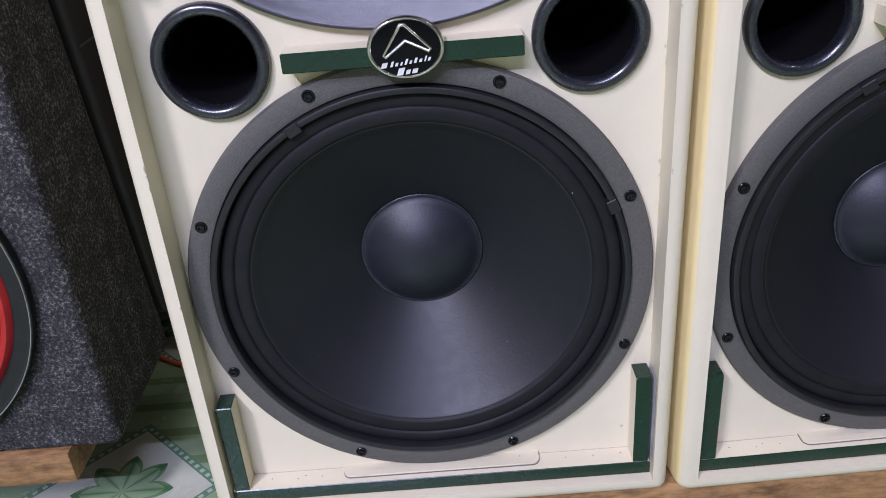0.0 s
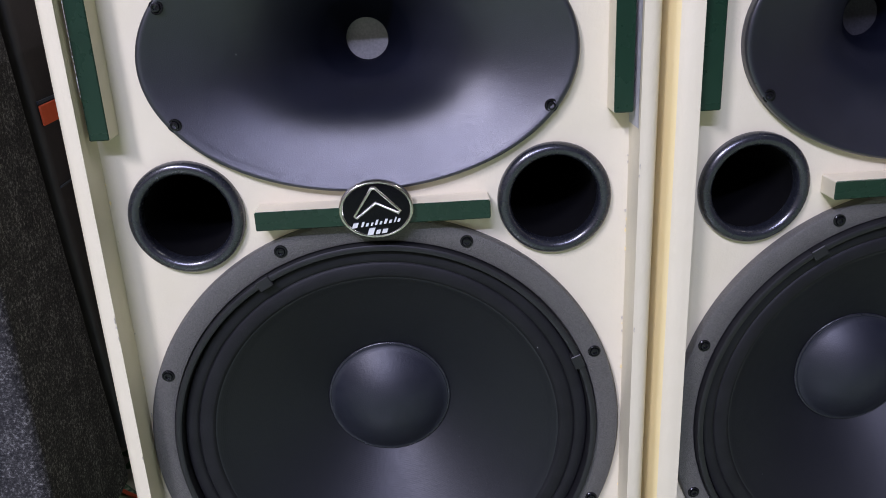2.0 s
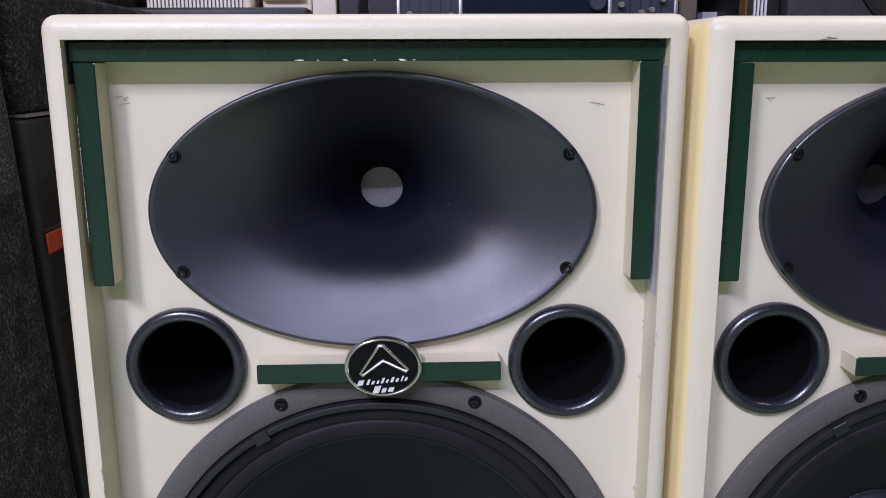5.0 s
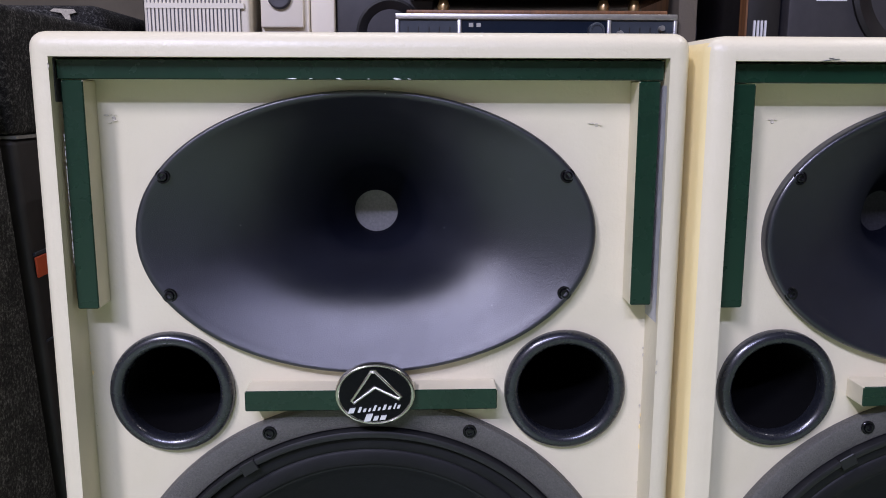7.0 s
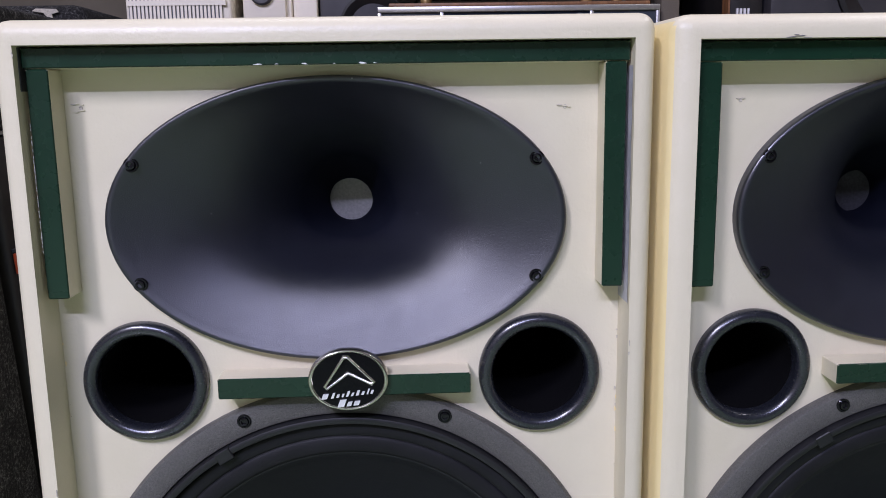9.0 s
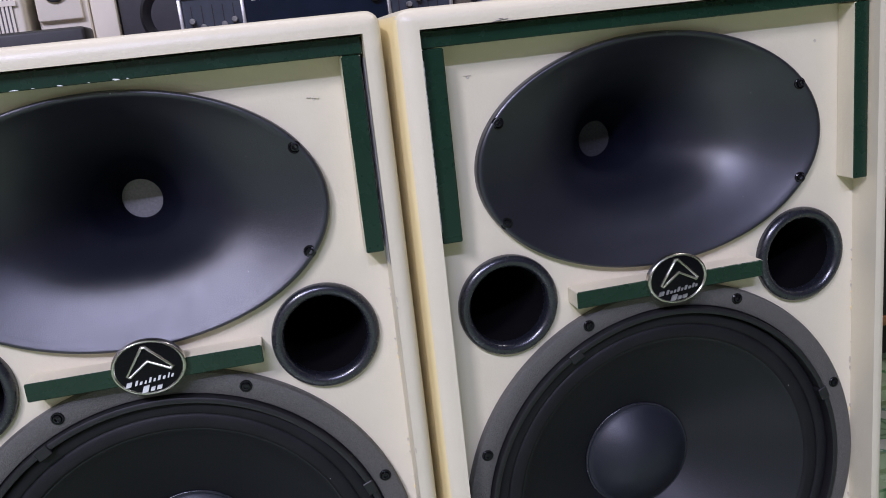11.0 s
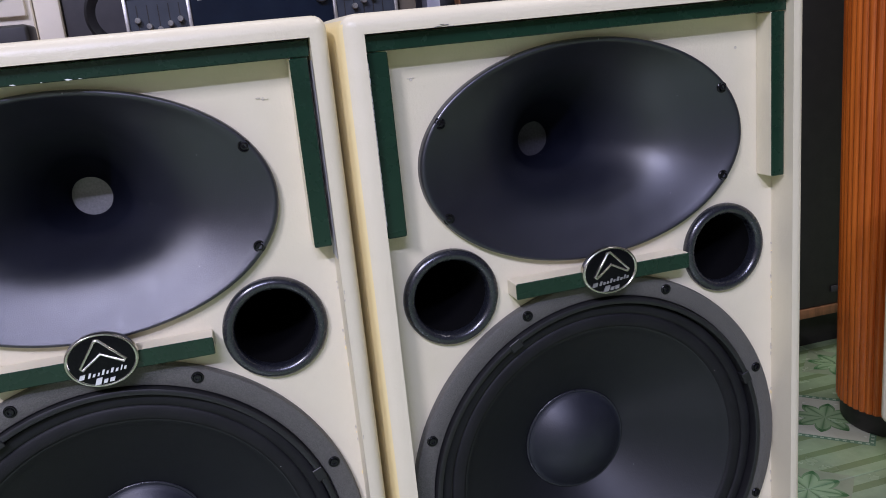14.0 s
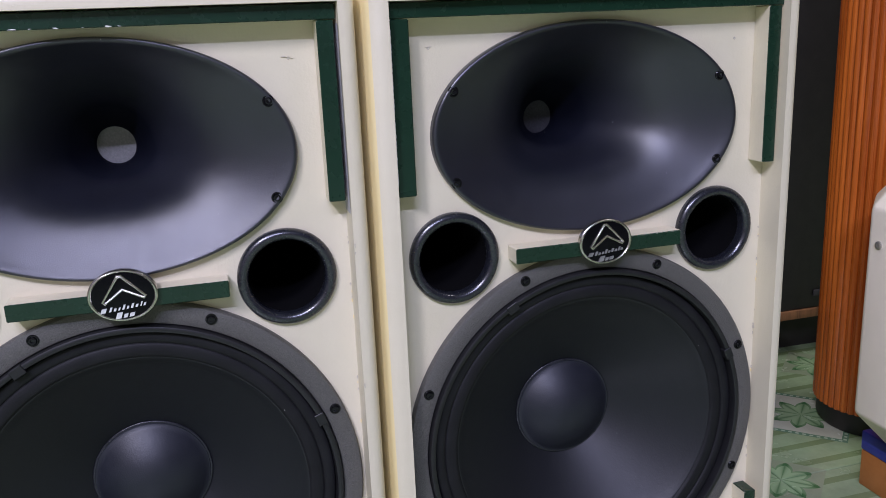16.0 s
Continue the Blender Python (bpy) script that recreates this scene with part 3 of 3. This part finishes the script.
for x, z, w, h in ((-0.1962, 0.452, 0.0006, 0.0030), (-0.1960, 0.446, 0.0008, 0.0016), (-0.1958, 0.437, 0.0005, 0.0022), (-0.1961, 0.331, 0.0005, 0.0018),
                   (0.1962, 0.548, 0.0005, 0.0026), (0.1960, 0.541, 0.0006, 0.0014), (0.1963, 0.418, 0.0005, 0.0030), (-0.1955, 0.7440, 0.0009, 0.0020)):
    chip(first, DENT, x, -RIM - 0.0001, z, w, h)

# ragged filler along the rim's inner edges, scuffed dents, bare edge of a cleat
for who in (first, second):
    for i in range(34):
        side = random.choice((-1, 1, 1))
        z = random.uniform(0.24, 0.57)
        chip(who, random.choice((DENT, GAPCHIP_YELLOW, CREAM)), side * (HX - WALL - random.uniform(0.0002, 0.0016)), -0.0004, z, random.uniform(0.0004, 0.0010), random.uniform(0.0006, 0.0026))
for who, x, z, n in ((first, -0.168, 0.711, 5), (first, 0.156, 0.707, 3)):
    for i in range(n):
        chip(who, CREAM if i else DENT, x + random.uniform(-0.005, 0.005), -0.0004, z + random.uniform(-0.0035, 0.0035),
             random.uniform(0.0010, 0.0024), random.uniform(0.0003, 0.0006), random.uniform(-20, 20))
for dx in (-0.002, 0.002):
    chip(second, DENT, -0.155 + dx, -0.0003, 0.7122, 0.0016, 0.0004)
for i in range(26):
    chip(first, BARE, -0.1924, -0.0221, 0.618 + 0.0033 * i + random.uniform(-0.001, 0.001), random.uniform(0.0002, 0.0004), random.uniform(0.0010, 0.0024))
    chip(second, BARE, -0.1934, -0.0221, 0.600 + 0.0050 * i, random.uniform(0.0003, 0.0005), random.uniform(0.0028, 0.0042))

# grey overspray on the rim's inner side beside the cleats
def overspray(parent, s, z0, z1):
    n = 24
    x = s * (HX - WALL - 0.0004)
    rows = []
    for i in range(n + 1):
        z = z0 + (z1 - z0) * i / n
        rows.append([(x, -0.0005, z), (x, -RIM + 0.0030 + random.uniform(0, 0.0015), z)])
    b = bmesh.new()
    vs = [[b.verts.new(p) for p in row] for row in rows]
    for p, q in zip(vs, vs[1:]):
        b.faces.new((p[0], p[1], q[1], q[0]))
    part("overspray", b, OVERSPRAY, parent, "thin grey overspray")


for who, s, z0, z1 in ((first, 1, 0.575, 0.733), (first, 1, 0.126, 0.222), (second, -1, 0.575, 0.733), (second, -1, 0.126, 0.222)):
    overspray(who, s, z0, z1)
# shade in the rim's top left corner, put in as a thin dark sheet
part("overspray", box(-HX + WALL, -HX + WALL + 0.0006, -0.024, -0.004, 0.722, 0.7492), GREYBLACK, first, "dark sheet for the shade in the rim's corner", smooth=0)

# plank stand under the pair
t = thing("plank_stand", 0, 0, FLOOR, "rough brown wooden plank stand under the loudspeakers", "stand")
moved(part("plank", box(-0.13, 0.72, -0.020, 0.12, 0.108, 0.1525, 0.003), PLANK, t, "rough sawn plank with a dark stained edge"), 0, 0, -0.0002, 0, 0.25, 0)
moved(part("plank", box(-0.13, 0.72, 0.24, 0.38, 0.108, 0.1525, 0.003), PLANK, t), 0, 0, -0.0002, 0, 0.25, 0)
for x in (-0.10, 0.20, 0.60):
    part("block", box(x, x + 0.09, -0.005, 0.37, 0.0, 0.1072 - max(x, 0) * 0.0055, 0.003), PLANK, t)

# ---------------------------------------------------------------- carpeted speaker beside them
t = thing("carpeted_loudspeaker", -0.347, 0.10, 0.087, "dark grey carpet-covered loudspeaker with a red-coned woofer", "loudspeaker")
b = box(-0.46, 0, 0, 0.20, 0, 0.735)
for v in b.verts:                      # the back leans forward
    if v.co.y > 0.1 and v.co.z > 0.5:
        v.co.y = 0.10
bmesh.ops.bevel(b, geom=list(b.edges), offset=0.011, segments=5, profile=0.5, affect="EDGES")
part("box", b, CARPET, t, "charcoal felt carpet covering", smooth=0)
d = moved(part("driver", lathe([(0.198, 0.0), (0.198, -0.009), (0.1955, -0.0103), (0.192, -0.0105), (0.183, -0.0105), (0.180, -0.0090), (0.177, -0.004), (0.175, 0.000)], 120), GASKET, t, "black pressed driver frame"), -0.2360, -0.001, 0.212)
part("rim", lathe([(0.1973, -0.0098), (0.1970, -0.0112), (0.1964, -0.0112), (0.1960, -0.0100)], 120), SILVER, d, "thin silver rim")
part("cone", lathe([(0.179, -0.003), (0.173, -0.010), (0.167, -0.007), (0.164, 0.0), (0.157, -0.004), (0.150, 0.002), (0.06, 0.06), (0, 0.062)], 120), RED, d, "glossy red cone and surround")
t = thing("timber_batten", 0, 0, FLOOR, "raw brown timber batten under the carpeted loudspeaker", "batten")
part("batten", box(-0.81, -0.405, 0.095, 0.17, 0.105, 0.1465, 0.003), PLANK, t)
part("block", box(-0.80, -0.62, 0.11, 0.17, 0.0, 0.1045, 0.003), BLACK, t, "dark block")
part("block", box(-0.80, -0.55, 0.22, 0.285, 0.0, 0.1465, 0.003), BLACK, t, "dark block")

# black case with an orange stripe, close behind the carpeted loudspeaker and leaning like its back


def leaning(b, slope=-0.136):
    for v in b.verts:
        v.co.y += v.co.z * slope
    return b


t = thing("equipment_case", -0.341, 0.285, 0.25, "black equipment case with an orange-red stripe along its side", "case")
part("shell", leaning(box(-0.25, 0, 0, 0.46, -0.12, 0.436, 0.006, 3)), BLACK, t)
part("lid", leaning(box(-0.25, 0, 0, 0.46, 0.440, 0.56, 0.008, 3)), DARKCARPET, t, "dark carpeted lid")
part("stripe", leaning(box(0.0005, 0.0030, 0.002, 0.45, 0.300, 0.321, 0.0008, 1)), ORANGE, t, "orange-red stripe")
part("seam", leaning(box(0.0005, 0.0022, 0.002, 0.45, 0.3225, 0.3255)), PANEL, t, "thin grey seam", smooth=0)
# highlight on the lid's lower edge, painted as a pale strip
part("seam", leaning(box(-0.24, 0.0010, 0.003, 0.45, 0.4365, 0.4395)), SLIDER, t, "pale strip for the highlight along the lid's edge", smooth=0)
part("seam", leaning(box(0.0005, 0.0018, 0.002, 0.45, 0.232, 0.2340)), PANEL, t, "thin grey seam", smooth=0)
t = thing("dark_stand", -0.341, 0.50, FLOOR, "low dark wooden stand under the equipment case", "stand")
part("top", box(-0.25, 0, 0, 0.24, 0.17, 0.1895, 0.003), BLACK, t)
for x in (-0.25, -0.03):
    part("side", box(x, x + 0.03, 0, 0.24, 0, 0.1695, 0.002), BLACK, t)

# ---------------------------------------------------------------- shelf of equipment behind
YS, ZS = 0.78, 0.715
t = thing("equipment_shelf", 0, YS, FLOOR, "long dark wooden shelf loaded with old audio equipment", "shelf")
part("shelf_board", box(-0.46, 0.95, -0.09, 0.47, ZS - FLOOR - 0.03, ZS - FLOOR - 0.0005, 0.002), BROWNWOOD, t)
for x in (-0.45, 0.08, 0.90):
    part("leg", box(x, x + 0.04, -0.02, 0.42, 0, ZS - FLOOR - 0.0305, 0.002), BROWNWOOD, t)


def receiver(x, y, z):
    t = thing("stereo_receiver", x, y, z, "silver-framed stereo receiver with dark blue glass front and slider panels", "receiver")
    w, h = 0.448, 0.142
    part("case", box(0, w, 0.012, 0.34, 0.008, h - 0.004, 0.003), GREYBLACK, t, "dark metal case")
    part("frame_rail", box(0, w, 0, 0.0125, h - 0.009, h, 0.0015), SILVER, t, "silver rail")
    part("frame_rail", box(0, w, 0, 0.0125, 0.006, 0.045, 0.0015), SILVER, t, "silver rail")
    for a in (0, 0.098, 0.336, w - 0.006):
        part("frame_post", box(a, a + 0.006, 0.0004, 0.0125, 0.0452, h - 0.0092, 0.001), SILVER, t, "silver upright")
    part("display", box(0.1042, 0.3358, 0.005, 0.0118, 0.0452, h - 0.0092), DISPLAY, t, "dark blue glass display", smooth=0)
    for a, c in ((0.0062, 0.0978), (0.3422, w - 0.0062)):
        part("side_panel", box(a, c, 0.005, 0.0118, 0.0452, h - 0.0092), PANEL, t, "slate blue control panel", smooth=0)
        for i in range(5):
            px = a + 0.013 + i * 0.0165
            part("slot", box(px, px + 0.0016, 0.0042, 0.0055, 0.060, 0.122), BLACK, t, smooth=0)
            k = part("slider", lathe([(0.0048, 0.0), (0.0048, -0.010), (0.0040, -0.012), (0, -0.012)], 16), SLIDER, t, "silver slider cap")
            moved(k, px + 0.0008, 0.0045, (0.098, 0.088, 0.082, 0.090, 0.096)[i] if a < 0.2 else (0.112, 0.092, 0.100, 0.104, 0.120)[i])
    kn = part("knob", lathe([(0.013, 0.0), (0.013, -0.010), (0.0115, -0.012), (0.009, -0.012), (0.0085, -0.010), (0, -0.010)], 32), PANEL, t, "round tuning knob")
    moved(kn, 0.318, 0.005, 0.116)
    for px in (0.116, 0.128):
        part("indicator", box(px, px + 0.007, 0.0044, 0.0055, 0.122, 0.128), SILVER, t, smooth=0)
    return t


receiver(0.003, YS, ZS)
t = thing("turntable", 0.02, YS + 0.02, ZS + 0.1425, "glossy black turntable base on small gold feet over a brown board", "turntable")
part("board", box(0.0, 0.42, 0, 0.30, 0, 0.007, 0.002), BROWNWOOD, t, "thin brown board")
part("plinth", box(0.005, 0.415, -0.005, 0.30, 0.024, 0.11, 0.004), BLACKGLOSS, t, "glossy black plinth")
for x in (0.06, 0.32, 0.37):
    moved(part("foot", lathe([(0, 0), (0.009, 0), (0.010, 0.008), (0.007, 0.0165), (0, 0.0165)], 20), GOLD, t, "gold foot"), x, 0.02, 0.0072, 90)

# white vented heater
t = thing("vented_appliance", -0.388, YS, ZS + 0.09, "white plastic appliance with a slotted vent grille", "appliance")
part("shell", box(0, 0.163, 0.004, 0.20, 0.0, 0.24, 0.005, 3), WHITEPLASTIC, t)
part("recess", box(0.006, 0.150, 0.0015, 0.0045, 0.012, 0.235), INK, t, "grey vent recess", smooth=0)
for i in range(24):
    part("slat", box(0.008 + i * 0.0060, 0.0116 + i * 0.0060, -0.001, 0.003, 0.012, 0.235), WHITEPLASTIC, t, smooth=0)
for z in (0.006, 0.0575, 0.110, 0.160):
    part("rail", box(0.004, 0.156, -0.002, 0.003, z, z + 0.008), WHITEPLASTIC, t, smooth=0)
t = thing("low_black_deck", -0.42, YS, ZS, "low black deck carrying the white appliance", "deck")
part("deck", box(0, 0.245, -0.01, 0.25, 0, 0.089, 0.004), BLACKGLOSS, t)

t = thing("black_equipment_box", -0.40, YS, ZS, "black box with a worn leatherette top before the appliances", "box")
part("box", box(0, 0.274, -0.080, -0.012, 0, 0.104, 0.006, 3), BLACK, t)

# white unit with a round knob
t = thing("white_control_unit", -0.214, YS + 0.03, ZS, "white metal unit with a round dark dial", "control unit")
part("shell", box(0.0, 0.078, 0.012, 0.22, 0.0, 0.30, 0.004), WHITEPLASTIC, t)
part("shell", box(0.0785, 0.118, 0.02, 0.22, 0.0, 0.30, 0.004), WHITEPLASTIC, t, "grey-white side cover")
part("fascia", box(0.002, 0.070, 0.0, 0.0118, 0.122, 0.30, 0.003), WHITEPLASTIC, t, "raised white fascia")
moved(part("dial", lathe([(0.0185, 0), (0.0185, -0.006), (0.0160, -0.008), (0.012, -0.008), (0, -0.006)], 32), GREYBLACK, t, "round dark dial"), 0.033, 0.0, 0.168)

# small dark loudspeaker with round woofer
t = thing("bookshelf_loudspeaker", -0.094, YS + 0.06, ZS, "dark charcoal bookshelf loudspeaker with two round drivers", "loudspeaker")
part("cabinet", box(0, 0.16, 0.0, 0.24, 0, 0.32, 0.006), GREYBLACK, t)
moved(part("woofer", lathe([(0.056, 0), (0.056, -0.005), (0.052, -0.007), (0.046, -0.004), (0.040, 0.0), (0.012, 0.014), (0, 0.012)], 48), GASKET, t, "black woofer"), 0.088, -0.0005, 0.115)
moved(part("tweeter", lathe([(0.030, 0), (0.030, -0.004), (0.026, -0.005), (0.016, -0.001), (0.010, -0.006), (0, -0.009)], 36), GASKET, t, "dark tweeter"), 0.080, -0.0005, 0.215)

# black loudspeaker behind the appliance
t = thing("black_loudspeaker", -0.455, YS + 0.215, ZS, "plain black loudspeaker cabinet on the shelf", "loudspeaker")
part("cabinet", box(0, 0.17, 0, 0.25, 0, 0.36, 0.006), BLACK, t)

t = thing("carpeted_cabinet", -0.85, 0.85, FLOOR, "dark brown carpet-covered cabinet with a frayed top edge", "cabinet")
part("box", box(0, 0.375, 0, 0.30, 0, 0.936, 0.028, 4), DARKCARPET, t)
b = bmesh.new()
torn = ((0.292, 0.924), (0.310, 0.921), (0.315, 0.914), (0.318, 0.904), (0.322, 0.902), (0.325, 0.908), (0.323, 0.919), (0.334, 0.922), (0.330, 0.927), (0.298, 0.928))
ends = [[b.verts.new((x, y, z)) for x, z in torn] for y in (-0.0035, -0.0008)]
b.faces.new(ends[0])
b.faces.new(ends[1])
for i in range(len(torn)):
    j = (i + 1) % len(torn)
    b.faces.new((ends[0][i], ends[0][j], ends[1][j], ends[1][i]))
part("torn_lining", b, DENT, t, "torn pale lining at the top edge", smooth=0)

# right end of the shelf
t = thing("grey_post", 0.458, YS + 0.02, FLOOR, "grey painted upright board", "post")
part("board", box(0, 0.030, 0, 0.06, 0, 1.25, 0.002), GREYWALL, t)
t = thing("brown_bookshelf", 0.4885, YS + 0.12, FLOOR, "brown wooden rack with dark mixed items", "rack")
part("upright", box(0, 0.012, 0, 0.25, 0, 1.25, 0.002), BROWNWOOD, t)
part("rack_shelf", box(0.0125, 0.13, 0, 0.25, 0.775, 0.79, 0.002), BROWNWOOD, t)
part("rack_shelf", box(0.0125, 0.13, 0, 0.25, 1.05, 1.065, 0.002), BROWNWOOD, t)
part("back", box(0.0125, 0.13, 0.245, 0.25, 0.0, 1.25), BLACK, t, smooth=0)
for i, (w, h, mm) in enumerate(((0.030, 0.125, GREYBLACK), (0.036, 0.095, LABEL), (0.030, 0.16, BROWNWOOD))):
    o = thing("boxed_item", 0.503 + i * 0.039, YS + 0.15, FLOOR + 0.7905, ("dark boxed item on the rack", "pale boxed item on the rack", "brown boxed item on the rack")[i], "box")
    part("carton", box(0, w, 0, 0.12, 0, h, 0.002), mm, o)
t = thing("slim_black_loudspeaker", 0.568, YS + 0.02, ZS, "slim black loudspeaker with a brown edge and pale vent", "loudspeaker")
part("cabinet", box(0, 0.056, 0, 0.24, 0, 0.34, 0.003), BLACK, t)
part("edge", box(-0.002, 0.058, -0.004, -0.0005, 0.0, 0.003), BROWNWOOD, t, smooth=0)
for i in range(4):
    part("vent_slat", box(0.012 + i * 0.006, 0.015 + i * 0.006, -0.004, -0.0005, 0.09, 0.135), LABEL, t, "pale vent slat", smooth=0)
part("trim", box(-0.003, 0.0, -0.006, 0.02, 0, 0.34), BROWNWOOD, t, "brown edge trim", smooth=0)
t = thing("charcoal_loudspeaker", 0.632, YS + 0.01, ZS, "large charcoal loudspeaker with a white rating sticker", "loudspeaker")
part("cabinet", box(0, 0.30, 0, 0.30, 0, 0.48, 0.008), GREYBLACK, t)
st = part("sticker", box(0.044, 0.094, -0.0012, -0.0004, 0.165, 0.235), LABEL, t, "white rating sticker", smooth=0)
part("print_bar", box(0.048, 0.060, -0.0018, -0.0012, 0.186, 0.192), ORANGE, st, smooth=0)
for z in (0.172, 0.178):
    part("print_bar", box(0.048, 0.085, -0.0018, -0.0012, z, z + 0.002), INK, st, smooth=0)
moved(part("woofer", lathe([(0.125, 0), (0.125, -0.006), (0.118, -0.009), (0.105, -0.006), (0.095, 0.0), (0.03, 0.04), (0, 0.035)], 72), GASKET, t, "black woofer"), 0.225, -0.0005, 0.19)

# ---------------------------------------------------------------- to the right
t = thing("tall_black_loudspeaker", 1.12, 0.86, FLOOR, "tall black loudspeaker with a pale wooden bottom edge", "loudspeaker")
part("cabinet", box(0, 0.52, 0, 0.40, 0.118, 1.35, 0.004), BLACK, t)
part("bottom_edge", box(-0.002, 0.522, -0.004, 0.40, 0.096, 0.1175, 0.002), BROWNWOOD, t, "worn brown bottom edge")
part("badge_plate", box(0.295, 0.36, -0.004, -0.0005, 0.148, 0.163, 0.001), GREYBLACK, t, "small dull name plate")
part("base", box(0.03, 0.49, 0.06, 0.38, 0.0, 0.0955), BLACK, t, "dark recessed base", smooth=0)


def ribbed_column():
    """A round wooden cabinet with fine ribs and a cloth front."""
    t = thing("wooden_loudspeaker", 1.297, 0.535, FLOOR, "round orange lacquered wooden loudspeaker with ribbed sides and dark grille", "loudspeaker")
    ribs, fine = 46, 8
    n = ribs * fine

    def ring(r, z, deep=0.0):
        out = []
        for i in range(n):
            q = r - deep * (1 - math.sin(math.pi * (i % fine) / fine))
            out.append((q * math.cos(2 * math.pi * i / n), q * math.sin(2 * math.pi * i / n), z))
        return out

    part("body", sheet([ring(0.104, 0.045, 0.0042), ring(0.106, 0.049, 0.0042), ring(0.106, 1.30, 0.0042), [(0, 0, 1.301)]]), ORANGEWOOD, t, "ribbed orange wood shell", smooth=0.9)
    part("plinth", sheet([ring(0.090, 0.0), ring(0.098, 0.012), ring(0.0985, 0.0448), [(0, 0, 0.0449)]]), BLACK, t, "dark plinth")
    front = [(0.1075 * math.cos(radians(a)), 0.1075 * math.sin(radians(a))) for a in range(227, 316, 4)]
    part("grille", sheet([[(x, y, z) for x, y in front] for z in (0.36, 1.25)], closed=False), BLACK, t, "black cloth grille")
    return t


ribbed_column()

t = thing("white_moulded_loudspeaker", 1.018, 0.10, 0.0415, "white moulded plastic loudspeaker with chamfered corners", "loudspeaker")
b = box(0, 0.28, 0, 0.25, 0.0, 0.48)
bmesh.ops.bevel(b, geom=list(b.edges), offset=0.075, segments=1, profile=0.5, affect="EDGES")
bmesh.ops.bevel(b, geom=list(b.edges), offset=0.005, segments=2, profile=0.5, affect="EDGES")
part("shell", b, WHITEPLASTIC, t)
moved(part("bolt", lathe([(0.006, 0), (0.006, -0.002), (0.003, -0.003), (0, -0.002)], 16), SILVER, t, "steel bolt"), -0.0003, 0.155, 0.352, 0, 0, -90)
t = thing("carton_box", 1.10, 0.11, FLOOR, "orange-brown carton with a blue printed band", "box")
part("carton", box(0, 0.24, 0, 0.23, 0, 0.066, 0.003), CARTON, t)
part("lid", box(-0.001, 0.241, -0.001, 0.231, 0.0662, 0.101, 0.003), BLUE, t, "blue printed lid")

# thin red cable on the floor
cu = bpy.data.curves.new("red_cable", "CURVE")
cu.dimensions, cu.bevel_depth = "3D", 0.003
sp = cu.splines.new("BEZIER")
sp.bezier_points.add(2)
for p, co in zip(sp.bezier_points, ((-0.50, 0.52, FLOOR + 0.004), (-0.36, 0.44, FLOOR + 0.004), (-0.10, 0.47, FLOOR + 0.004))):
    p.co, p.handle_left_type, p.handle_right_type = co, "AUTO", "AUTO"
cu.materials.append(ORANGE)
tagged(new("red_cable", cu), "thin red cable lying on the tiled floor", "cable")

# ---------------------------------------------------------------- floor tiles, last
b = box(-0.1992, 0.1992, -0.1992, 0.1992, -0.004, 0.0, 0.0012, 1)
proto = part("tile", b, TILE, floor)
TX, TY, TA = 1.185, 0.595, 0.2
turn_m = pose(TX, TY, FLOOR, 0, 0, TA)
first_tile = True
for i in range(-12, 7):
    for j in range(-13, 5):
        m = turn_m @ pose(0.4 * i, 0.4 * j, 0)
        if not (-3.2 < m.translation.x < 3.4 and -4.0 < m.translation.y < 1.9):
            continue
        if first_tile:
            proto.matrix_basis, first_tile = m, False
        else:
            shared("tile", proto, floor, m)
